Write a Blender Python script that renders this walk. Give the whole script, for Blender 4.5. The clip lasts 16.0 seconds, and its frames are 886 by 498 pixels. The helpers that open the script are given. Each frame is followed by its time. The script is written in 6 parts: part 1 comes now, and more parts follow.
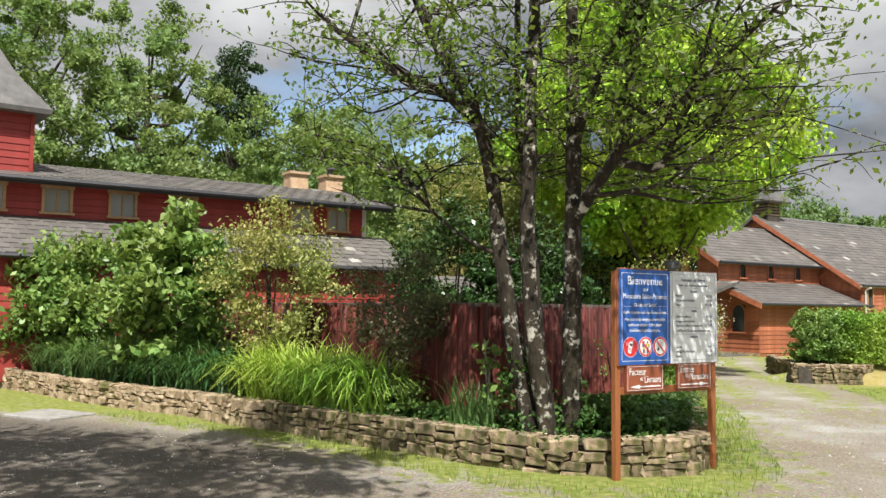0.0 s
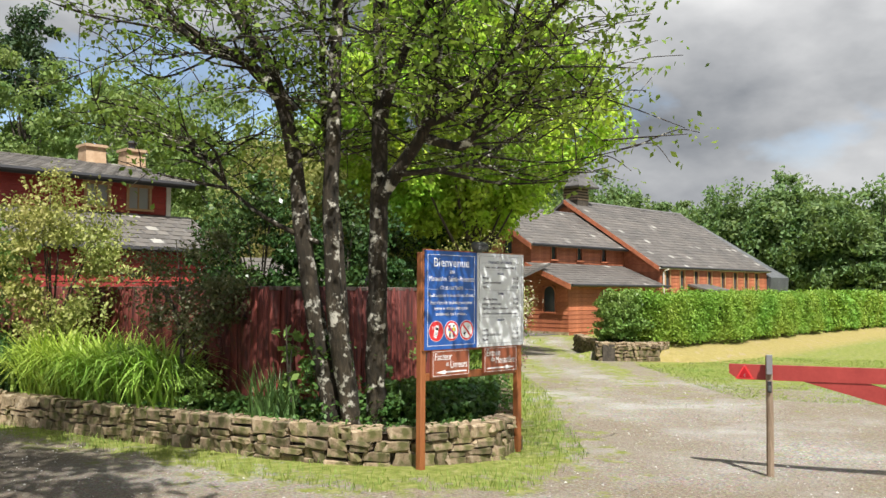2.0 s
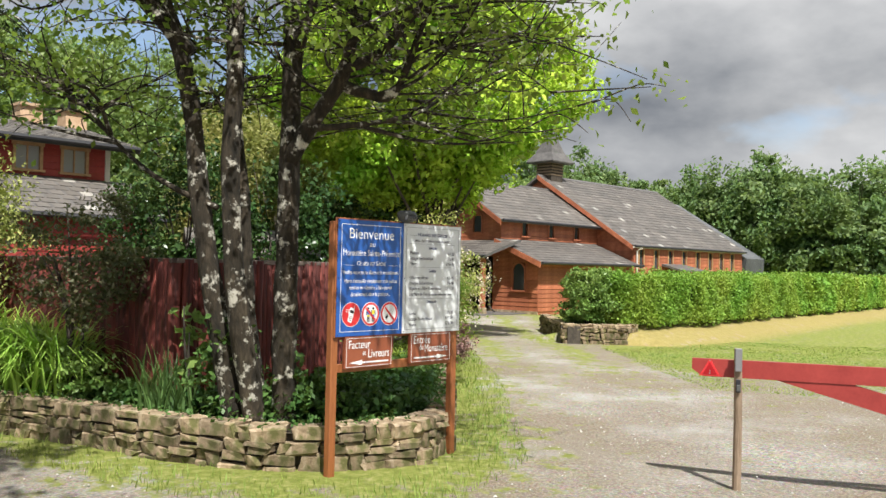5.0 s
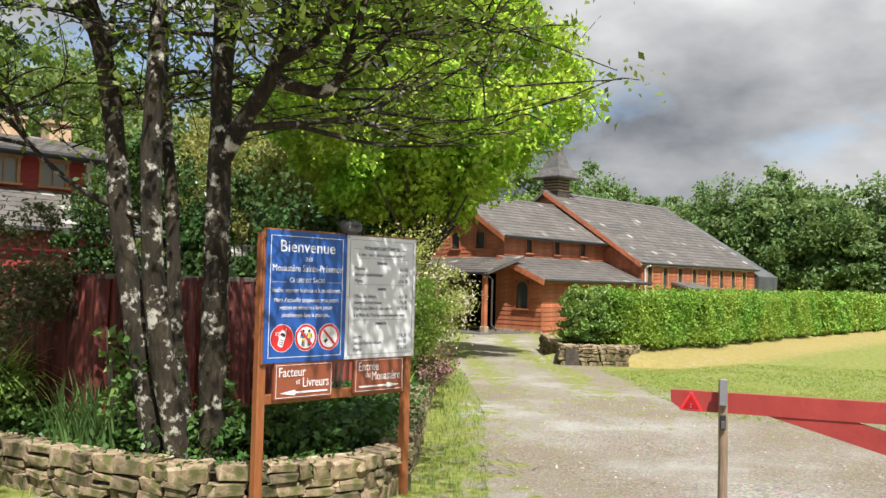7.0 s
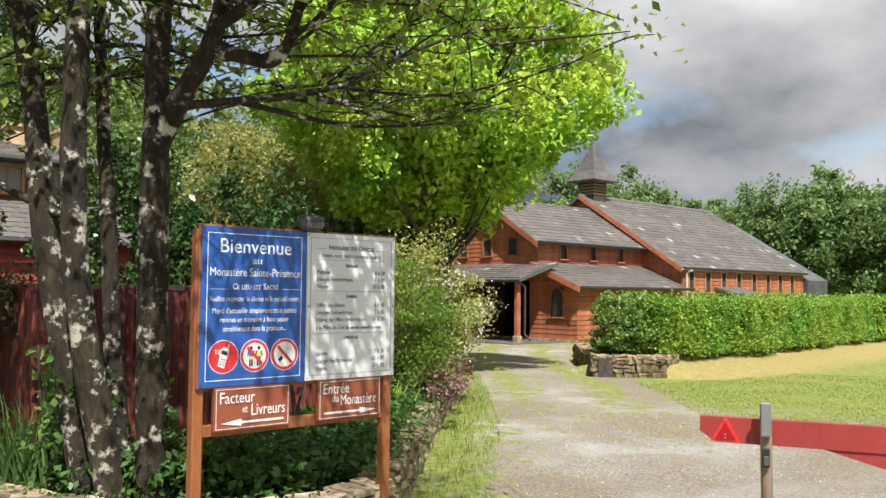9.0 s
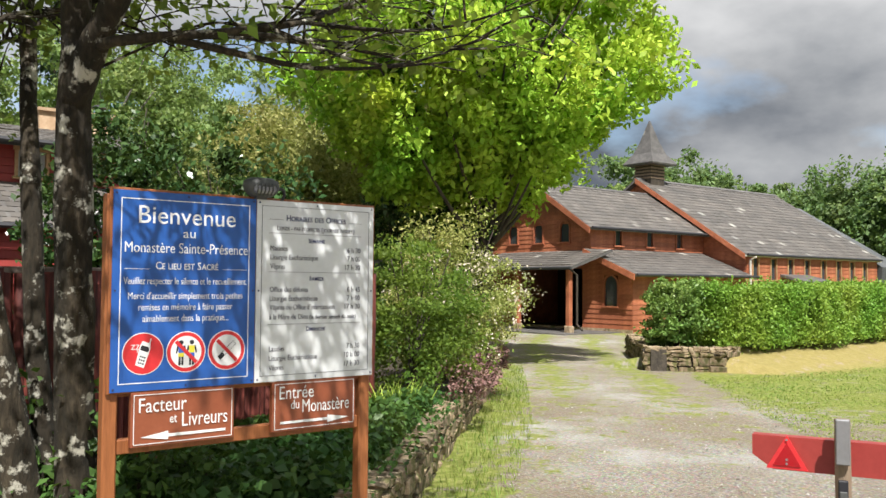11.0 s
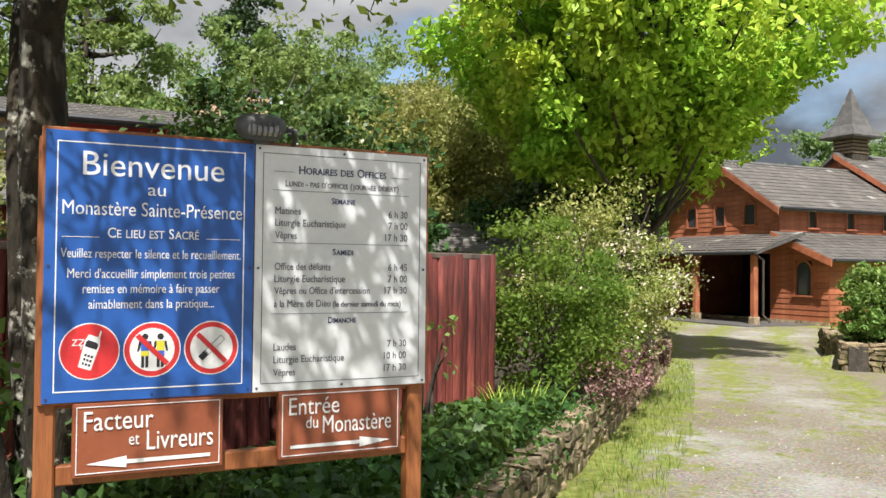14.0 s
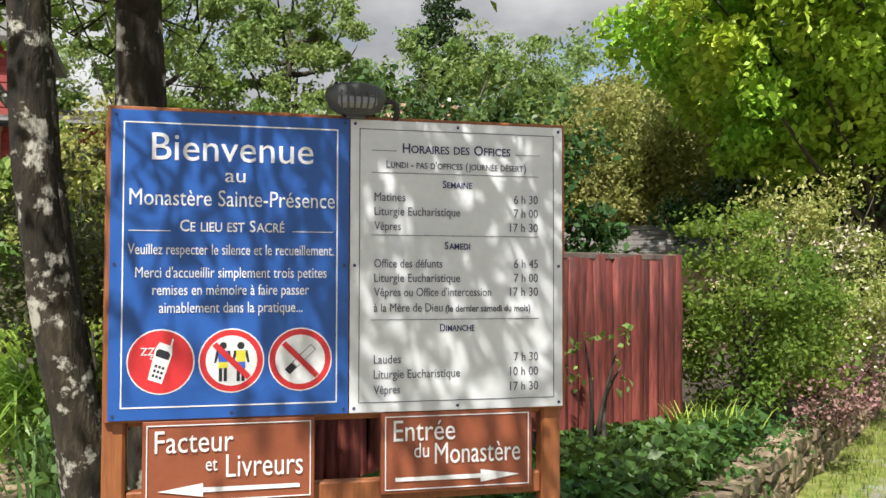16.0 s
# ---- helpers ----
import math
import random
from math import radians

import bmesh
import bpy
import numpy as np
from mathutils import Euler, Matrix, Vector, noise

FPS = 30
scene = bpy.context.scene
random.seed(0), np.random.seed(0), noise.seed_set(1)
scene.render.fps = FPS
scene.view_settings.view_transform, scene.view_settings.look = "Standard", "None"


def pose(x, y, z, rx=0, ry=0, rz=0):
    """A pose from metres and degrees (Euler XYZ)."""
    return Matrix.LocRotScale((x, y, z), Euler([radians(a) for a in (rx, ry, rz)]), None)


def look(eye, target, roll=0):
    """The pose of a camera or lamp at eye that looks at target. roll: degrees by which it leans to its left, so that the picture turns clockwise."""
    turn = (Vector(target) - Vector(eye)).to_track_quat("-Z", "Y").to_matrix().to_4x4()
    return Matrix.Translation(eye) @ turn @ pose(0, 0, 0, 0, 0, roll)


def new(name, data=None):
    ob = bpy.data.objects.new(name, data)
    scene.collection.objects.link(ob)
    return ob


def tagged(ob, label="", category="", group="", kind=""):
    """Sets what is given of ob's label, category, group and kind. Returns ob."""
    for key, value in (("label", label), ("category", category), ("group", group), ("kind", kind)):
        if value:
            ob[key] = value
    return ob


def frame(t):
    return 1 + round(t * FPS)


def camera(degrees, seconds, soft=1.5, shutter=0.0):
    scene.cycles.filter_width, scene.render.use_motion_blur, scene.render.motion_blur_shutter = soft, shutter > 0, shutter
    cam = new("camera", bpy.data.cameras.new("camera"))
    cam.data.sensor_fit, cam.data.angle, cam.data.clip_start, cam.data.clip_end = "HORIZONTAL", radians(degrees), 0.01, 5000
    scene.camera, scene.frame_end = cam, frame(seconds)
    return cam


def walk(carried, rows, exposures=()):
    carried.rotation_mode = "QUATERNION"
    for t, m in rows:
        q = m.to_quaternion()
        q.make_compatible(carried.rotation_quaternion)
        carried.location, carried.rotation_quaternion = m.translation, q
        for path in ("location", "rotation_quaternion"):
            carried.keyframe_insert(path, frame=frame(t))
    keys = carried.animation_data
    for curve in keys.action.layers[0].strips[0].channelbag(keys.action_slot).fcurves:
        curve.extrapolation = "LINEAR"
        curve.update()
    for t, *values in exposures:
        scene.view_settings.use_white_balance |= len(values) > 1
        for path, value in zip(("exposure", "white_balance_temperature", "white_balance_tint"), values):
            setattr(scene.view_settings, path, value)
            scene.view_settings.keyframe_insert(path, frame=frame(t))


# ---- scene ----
cam = camera(54.3, 16.0)
METRES, EYE, TILT, LEAN, TURN = 7.3, 1.6, 0.0, 0.0, 27.9
ROWS = [
    (0.0, 0.0, 0.0, 0.0, -0.04, 3.99, -0.64),
    (0.5, 0.0, 0.0165, 0.0024, -3.48, 3.97, -0.39),
    (1.0, 0.0009, 0.032, 0.0016, -6.8, 3.73, -0.16),
    (1.5, 0.0088, 0.0444, -0.0007, -9.67, 3.32, -0.09),
    (2.0, 0.0321, 0.0627, 0.0027, -11.74, 2.87, -0.25),
    (2.5, 0.0516, 0.08, 0.0021, -12.97, 2.42, -0.38),
    (3.0, 0.0667, 0.1081, 0.002, -13.49, 2.04, -0.34),
    (3.5, 0.0784, 0.134, 0.005, -13.51, 1.66, -0.5),
    (6.0, 0.172, 0.2568, 0.0052, -12.89, 1.22, -1.57),
    (6.5, 0.194, 0.2766, 0.0064, -12.6, 1.78, -1.52),
    (7.0, 0.2228, 0.3055, 0.007, -12.16, 2.41, -1.38),
    (7.5, 0.2413, 0.3382, 0.0071, -11.75, 2.89, -1.15),
    (8.0, 0.2589, 0.3775, 0.0073, -11.14, 3.07, -0.89),
    (8.5, 0.2826, 0.4086, 0.0058, -10.34, 3.09, -0.7),
    (9.0, 0.307, 0.4401, 0.0041, -9.35, 3.0, -0.57),
    (11.5, 0.3999, 0.6113, -0.0024, -4.3, 2.09, -0.39),
    (12.0, 0.4143, 0.6394, -0.0031, -3.11, 1.94, -0.37),
    (12.5, 0.4349, 0.6709, -0.0033, -1.72, 1.81, -0.5),
    (13.0, 0.4465, 0.7002, -0.0064, 0.2, 1.63, -0.61),
    (13.5, 0.4526, 0.7355, -0.0061, 2.96, 1.49, -0.6),
    (14.0, 0.4571, 0.7603, -0.007, 6.56, 1.35, -0.57),
    (14.5, 0.4679, 0.7829, -0.0064, 10.6, 1.35, -0.37),
    (15.0, 0.4761, 0.8021, -0.0078, 14.34, 1.53, -0.18),
    (15.5, 0.475, 0.8262, -0.0101, 17.27, 1.75, -0.09),
    (16.0, 0.4759, 0.8506, -0.0122, 19.99, 1.86, -0.11),
]
walk(cam, [(t, pose(0, 0, EYE, TILT, LEAN, TURN) @ pose(METRES * x, METRES * y, METRES * z, 90 + pitch, roll, yaw)) for t, x, y, z, yaw, pitch, roll in ROWS])

# ---- world, sun, light ----
SUN_EL, SUN_AZ = radians(56), radians(147)
world = bpy.data.worlds.new("sky")
scene.world = world
world.use_nodes = True
wn, wl = world.node_tree.nodes, world.node_tree.links
wn.clear()
w_out, w_sky, w_bg = wn.new("ShaderNodeOutputWorld"), wn.new("ShaderNodeTexSky"), wn.new("ShaderNodeBackground")
w_sky.sky_type, w_sky.sun_disc, w_sky.sun_elevation, w_sky.sun_rotation = "NISHITA", False, SUN_EL, SUN_AZ
w_bg.inputs["Strength"].default_value = 0.11
w_cl = wn.new("ShaderNodeBackground")
w_tc, w_map, w_n1, w_n2 = wn.new("ShaderNodeTexCoord"), wn.new("ShaderNodeMapping"), wn.new("ShaderNodeTexNoise"), wn.new("ShaderNodeTexNoise")
w_map.inputs["Scale"].default_value = (1.0, 1.0, 1.9)
w_map.inputs["Location"].default_value = (3.1, 1.7, 0.4)
w_n1.inputs["Scale"].default_value, w_n1.inputs["Detail"].default_value, w_n1.inputs["Roughness"].default_value = 2.3, 7, 0.52
w_n2.inputs["Scale"].default_value, w_n2.inputs["Detail"].default_value = 2.2, 9
w_r1, w_r2, w_mix = wn.new("ShaderNodeValToRGB"), wn.new("ShaderNodeValToRGB"), wn.new("ShaderNodeMixShader")
w_r1.color_ramp.elements[0].position, w_r1.color_ramp.elements[1].position = 0.36, 0.47
w_r2.color_ramp.elements[0].position, w_r2.color_ramp.elements[1].position = 0.37, 0.63
w_r2.color_ramp.elements[0].color, w_r2.color_ramp.elements[1].color = (0.17, 0.195, 0.235, 1), (1.08, 1.08, 1.08, 1)
w_cl.inputs["Strength"].default_value = 0.55
wl.new(w_tc.outputs["Generated"], w_map.inputs["Vector"])
wl.new(w_map.outputs[0], w_n1.inputs["Vector"])
wl.new(w_map.outputs[0], w_n2.inputs["Vector"])
wl.new(w_n1.outputs[0], w_r1.inputs[0])
wl.new(w_n2.outputs[0], w_r2.inputs[0])
wl.new(w_r2.outputs[0], w_cl.inputs[0])
wl.new(w_sky.outputs[0], w_bg.inputs[0])
wl.new(w_r1.outputs[0], w_mix.inputs[0])
wl.new(w_bg.outputs[0], w_mix.inputs[1])
wl.new(w_cl.outputs[0], w_mix.inputs[2])
wl.new(w_mix.outputs[0], w_out.inputs[0])
sun = new("sun", bpy.data.lights.new("sun", "SUN"))
sun.data.energy, sun.data.angle, sun.data.color = 5.0, radians(0.55), (0.98, 0.95, 0.90)
sun.matrix_world = look((0, 0, 0), (-math.sin(SUN_AZ) * math.cos(SUN_EL), -math.cos(SUN_AZ) * math.cos(SUN_EL), -math.sin(SUN_EL)))
scene.view_settings.exposure = 0.62


# ---- materials ----
def nodes_of(name):
    m = bpy.data.materials.new(name)
    m.use_nodes = True
    return m, m.node_tree.nodes, m.node_tree.links, m.node_tree.nodes["Principled BSDF"]


def ramp(nd, stops):
    r = nd.new("ShaderNodeValToRGB")
    e = r.color_ramp.elements
    while len(e) < len(stops):
        e.new(0.5)
    for k, (p, c) in enumerate(stops):
        e[k].position, e[k].color = p, (*c, 1)
    return r


def noise_node(nd, lk, scale, detail=6, rough=0.6, src="Object", stretch=None):
    tc, n = nd.new("ShaderNodeTexCoord"), nd.new("ShaderNodeTexNoise")
    n.inputs["Scale"].default_value, n.inputs["Detail"].default_value, n.inputs["Roughness"].default_value = scale, detail, rough
    if stretch:
        mp = nd.new("ShaderNodeMapping")
        mp.inputs["Scale"].default_value = stretch
        lk.new(tc.outputs[src], mp.inputs[0])
        lk.new(mp.outputs[0], n.inputs["Vector"])
    else:
        lk.new(tc.outputs[src], n.inputs["Vector"])
    return n


def mixc(nd, lk, fac, a, b, mode="MIX"):
    m = nd.new("ShaderNodeMix")
    m.data_type, m.blend_type = "RGBA", mode
    for sock, val in ((m.inputs[0], fac), (m.inputs[6], a), (m.inputs[7], b)):
        if hasattr(val, "links"):
            lk.new(val, sock)
        else:
            sock.default_value = val if isinstance(val, (int, float)) else (*val, 1)
    return m.outputs[2]


def bumped(nd, lk, bs, height, strength=0.4, dist=0.02):
    b = nd.new("ShaderNodeBump")
    b.inputs["Strength"].default_value, b.inputs["Distance"].default_value = strength, dist
    lk.new(height, b.inputs["Height"])
    lk.new(b.outputs[0], bs.inputs["Normal"])


def surface(name, stops, scale=6, rough=0.8, metal=0.0, bump=0.3, dist=0.01, stretch=None, per=0.0, stain=None, fine=40, src="Object"):
    """Two scales of grain over a ramp, stains of one colour, and a spread from piece to piece."""
    m, nd, lk, bs = nodes_of(name)
    n1 = noise_node(nd, lk, scale, 6, 0.62, src, stretch)
    n2 = noise_node(nd, lk, fine, 4, 0.6, src, stretch)
    r = ramp(nd, stops)
    mx = nd.new("ShaderNodeMath")
    mx.operation = "MULTIPLY_ADD"
    lk.new(n2.outputs[0], mx.inputs[0])
    mx.inputs[1].default_value = 0.5
    sub = nd.new("ShaderNodeMath")
    sub.operation = "SUBTRACT"
    lk.new(n1.outputs[0], sub.inputs[0])
    sub.inputs[1].default_value = 0.25
    lk.new(sub.outputs[0], mx.inputs[2])
    lk.new(mx.outputs[0], r.inputs[0])
    col = r.outputs[0]
    if stain:
        n3 = noise_node(nd, lk, stain[1], 5, 0.65, src)
        rs = ramp(nd, ((stain[2], (0, 0, 0)), (stain[2] + 0.07, (1, 1, 1))))
        lk.new(n3.outputs[0], rs.inputs[0])
        col = mixc(nd, lk, rs.outputs[0], col, stain[0])
    if per:
        oi, hs = nd.new("ShaderNodeObjectInfo"), nd.new("ShaderNodeHueSaturation")
        mr = nd.new("ShaderNodeMapRange")
        mr.inputs[3].default_value, mr.inputs[4].default_value = 1 - per, 1 + per
        lk.new(oi.outputs["Random"], mr.inputs[0])
        lk.new(mr.outputs[0], hs.inputs["Value"])
        lk.new(col, hs.inputs["Color"])
        col = hs.outputs[0]
    lk.new(col, bs.inputs["Base Color"])
    bs.inputs["Roughness"].default_value, bs.inputs["Metallic"].default_value = rough, metal
    bumped(nd, lk, bs, mx.outputs[0], bump, dist)
    return m


def leaf_mat(name, dark, light, through_light=0.35, rough=0.5, hue=0.03):
    m, nd, lk, bs = nodes_of(name)
    g = nd.new("ShaderNodeNewGeometry")
    r = ramp(nd, ((0.0, tuple(c * 1.4 for c in dark)), (1.0, tuple(c * 1.4 for c in light))))
    lk.new(g.outputs["Random Per Island"], r.inputs[0])
    n = noise_node(nd, lk, 0.55, 3, 0.5)
    hs, mr = nd.new("ShaderNodeHueSaturation"), nd.new("ShaderNodeMapRange")
    mr.inputs[1].default_value, mr.inputs[2].default_value = 0.3, 0.7
    mr.inputs[3].default_value, mr.inputs[4].default_value = 0.5 - hue, 0.5 + hue
    lk.new(n.outputs[0], mr.inputs[0])
    lk.new(mr.outputs[0], hs.inputs["Hue"])
    lk.new(r.outputs[0], hs.inputs["Color"])
    lk.new(hs.outputs[0], bs.inputs["Base Color"])
    bs.inputs["Roughness"].default_value = rough
    bs.inputs["Specular IOR Level"].default_value = 0.25
    tr, mx, out = nd.new("ShaderNodeBsdfTranslucent"), nd.new("ShaderNodeMixShader"), nd["Material Output"]
    mx.inputs[0].default_value = through_light
    yel = mixc(nd, lk, 0.35, hs.outputs[0], (0.30, 0.42, 0.03))
    lk.new(yel, tr.inputs[0])
    lk.new(bs.outputs[0], mx.inputs[1])
    lk.new(tr.outputs[0], mx.inputs[2])
    lk.new(mx.outputs[0], out.inputs[0])
    return m


def plain(name, col, rough=0.5, metal=0.0):
    return surface(name, ((0.3, tuple(c * 0.85 for c in col)), (0.7, tuple(min(1, c * 1.1) for c in col))), 3, rough, metal, 0.06, 0.003)


M_bark = surface("mossy lichen bark", ((0.3, (0.008, 0.007, 0.004)), (0.55, (0.032, 0.024, 0.014)), (0.85, (0.11, 0.085, 0.055))), 9, 0.95, 0, 0.9, 0.03, (1, 1, 0.35), 0, ((0.48, 0.46, 0.39), 8.0, 0.56))
M_bark2 = surface("dark bark", ((0.3, (0.03, 0.024, 0.018)), (0.8, (0.10, 0.08, 0.06))), 9, 0.95, 0, 0.7, 0.02, (1, 1, 0.3))
M_birch = surface("pale bark", ((0.3, (0.10, 0.09, 0.08)), (0.8, (0.38, 0.36, 0.32))), 5, 0.9, 0, 0.4, 0.02, (1, 1, 0.3))
M_leaf_main = leaf_mat("sparse oak leaf", (0.06, 0.105, 0.02), (0.17, 0.25, 0.045), 0.5)
M_leaf_lime = leaf_mat("bright spring leaf", (0.19, 0.325, 0.028), (0.39, 0.54, 0.07), 0.34)
M_leaf_mid = leaf_mat("woodland leaf", (0.09, 0.145, 0.045), (0.24, 0.31, 0.11), 0.42)
M_leaf_far = leaf_mat("far woodland leaf", (0.075, 0.125, 0.05), (0.19, 0.27, 0.11), 0.4)
M_leaf_olive = leaf_mat("olive budding leaf", (0.15, 0.16, 0.045), (0.34, 0.33, 0.12), 0.4)
M_leaf_pine = leaf_mat("pine needle", (0.02, 0.045, 0.02), (0.05, 0.08, 0.035), 0.1)
M_leaf_shrub = leaf_mat("garden shrub leaf", (0.06, 0.12, 0.026), (0.21, 0.31, 0.085), 0.3, 0.4)
M_leaf_yel = leaf_mat("yellow green shrub leaf", (0.14, 0.17, 0.04), (0.37, 0.37, 0.13), 0.3)
M_leaf_purple = leaf_mat("purple tinged leaf", (0.035, 0.05, 0.02), (0.10, 0.09, 0.05), 0.2)
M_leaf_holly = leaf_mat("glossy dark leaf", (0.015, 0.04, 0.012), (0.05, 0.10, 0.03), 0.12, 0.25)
M_leaf_hedge = leaf_mat("clipped hedge leaf", (0.11, 0.20, 0.026), (0.21, 0.33, 0.055), 0.3)
M_leaf_cover = leaf_mat("ground cover leaf", (0.022, 0.055, 0.014), (0.075, 0.145, 0.036), 0.25, 0.4)
M_lily = leaf_mat("strap leaf", (0.17, 0.28, 0.035), (0.38, 0.50, 0.10), 0.35, 0.4)
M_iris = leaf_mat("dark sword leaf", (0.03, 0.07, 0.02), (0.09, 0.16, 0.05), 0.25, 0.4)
M_grass = leaf_mat("grass blade", (0.095, 0.15, 0.024), (0.25, 0.31, 0.075), 0.35)
M_pink = leaf_mat("pink heath flower", (0.10, 0.055, 0.05), (0.27, 0.14, 0.145), 0.1)
M_white = leaf_mat("cream blossom", (0.34, 0.29, 0.21), (0.55, 0.49, 0.40), 0.2)
M_slab = surface("red stained slab wood", ((0.3, (0.028, 0.007, 0.006)), (0.48, (0.13, 0.024, 0.017)), (0.72, (0.30, 0.075, 0.052))), 7, 0.75, 0, 0.6, 0.02, (1, 1, 0.16), 0.3, ((0.16, 0.12, 0.10), 2.2, 0.66))
M_cap = surface("grey weathered capping", ((0.3, (0.08, 0.055, 0.045)), (0.8, (0.24, 0.19, 0.16))), 9, 0.9, 0, 0.4, 0.01, None, 0.15)
M_board = surface("orange brown timber cladding", ((0.25, (0.23, 0.068, 0.034)), (0.55, (0.41, 0.135, 0.066)), (0.85, (0.54, 0.205, 0.105))), 3, 0.6, 0, 0.3, 0.01, (1, 1, 1), 0.14)
M_redboard = surface("red painted timber cladding", ((0.25, (0.22, 0.022, 0.018)), (0.75, (0.36, 0.045, 0.036))), 3, 0.6, 0, 0.2, 0.01, None, 0.1)
M_trim = surface("oiled pale timber trim", ((0.3, (0.34, 0.18, 0.08)), (0.8, (0.56, 0.36, 0.19))), 8, 0.6, 0, 0.2, 0.005, None, 0.1)
M_whitetrim = plain("white painted trim", (0.62, 0.58, 0.52), 0.55)
M_orange = surface("orange stained post wood", ((0.25, (0.20, 0.062, 0.018)), (0.75, (0.38, 0.135, 0.045))), 5, 0.55, 0, 0.35, 0.006, (3, 3, 0.25))
M_slate = surface("grey roof slate", ((0.25, (0.070, 0.066, 0.064)), (0.55, (0.125, 0.118, 0.112)), (0.85, (0.21, 0.20, 0.19))), 4, 0.55, 0, 0.3, 0.01, None, 0.2, ((0.30, 0.29, 0.25), 1.3, 0.66))
M_lead = plain("dark gutter metal", (0.05, 0.05, 0.055), 0.5, 0.3)
# near-black colour stands in for the shade inside the church
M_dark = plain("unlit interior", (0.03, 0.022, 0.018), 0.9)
M_stone = surface("rubble stone", ((0.25, (0.11, 0.075, 0.042)), (0.5, (0.27, 0.20, 0.125)), (0.8, (0.50, 0.42, 0.31))), 7, 0.92, 0, 0.8, 0.02, None, 0.4, ((0.10, 0.095, 0.032), 2.6, 0.565))
# dark earth with the shadow between the stones mixed into its colour
M_shadow_core = surface("earth and shadow core", ((0.3, (0.04, 0.034, 0.026)), (0.8, (0.11, 0.09, 0.07))), 12, 0.95, 0, 0.6, 0.02)
M_soil = surface("dark bed soil", ((0.3, (0.025, 0.019, 0.013)), (0.8, (0.09, 0.07, 0.045))), 8, 0.97, 0, 0.8, 0.03)
M_gatered = surface("red painted gate steel", ((0.3, (0.27, 0.030, 0.026)), (0.75, (0.36, 0.048, 0.04))), 6, 0.5, 0, 0.12, 0.003, None, 0, ((0.42, 0.30, 0.27), 9, 0.72))
M_post = surface("weathered grey brown post", ((0.3, (0.16, 0.11, 0.07)), (0.8, (0.36, 0.27, 0.19))), 8, 0.8, 0, 0.4, 0.006, (3, 3, 0.3))
M_galv = plain("galvanised steel", (0.30, 0.30, 0.31), 0.45, 0.6)
M_blue = surface("blue printed panel", ((0.3, (0.016, 0.085, 0.33)), (0.7, (0.022, 0.105, 0.39))), 2, 0.35, 0, 0.02, 0.002)
M_panel = surface("white printed panel", ((0.3, (0.66, 0.68, 0.69)), (0.7, (0.76, 0.78, 0.79))), 2, 0.3, 0, 0.02, 0.002)
M_brown = surface("brown printed panel", ((0.3, (0.23, 0.062, 0.028)), (0.7, (0.29, 0.085, 0.04))), 3, 0.4, 0, 0.03, 0.002)
M_ink = plain("navy ink", (0.03, 0.04, 0.11), 0.5)
M_greyink = plain("grey ink", (0.10, 0.10, 0.12), 0.5)
M_white_ink = plain("white ink", (0.80, 0.80, 0.80), 0.45)
M_red_ink = plain("red ink", (0.62, 0.03, 0.035), 0.45)
M_black = plain("black ink", (0.02, 0.02, 0.025), 0.5)
M_yellow = plain("yellow ink", (0.70, 0.62, 0.05), 0.5)
M_blue_ink = plain("blue ink", (0.05, 0.13, 0.55), 0.5)
M_lampbody = plain("dirty grey lamp casing", (0.075, 0.078, 0.075), 0.55)
M_chim = surface("buff chimney render", ((0.3, (0.38, 0.24, 0.14)), (0.8, (0.58, 0.42, 0.28))), 6, 0.9, 0, 0.4, 0.01)
M_slab_c = surface("concrete cover", ((0.3, (0.22, 0.21, 0.19)), (0.8, (0.40, 0.38, 0.35))), 8, 0.9, 0, 0.4, 0.01)
M_tarp = surface("grey sheeting", ((0.3, (0.06, 0.065, 0.07)), (0.8, (0.17, 0.175, 0.18))), 2, 0.4, 0, 0.4, 0.03, (1, 1, 0.3))
M_teal = plain("teal tarpaulin", (0.10, 0.32, 0.30), 0.5)
M_pale_glass, _nd, _lk, _bs = nodes_of("pale curtained glass")
_bs.inputs["Base Color"].default_value, _bs.inputs["Roughness"].default_value = (0.34, 0.34, 0.33, 1), 0.08
M_glass, _nd, _lk, _bs = nodes_of("window glass")
_bs.inputs["Base Color"].default_value, _bs.inputs["Roughness"].default_value = (0.05, 0.06, 0.065, 1), 0.06
M_reflector = plain("red reflector", (0.36, 0.006, 0.012), 0.25)


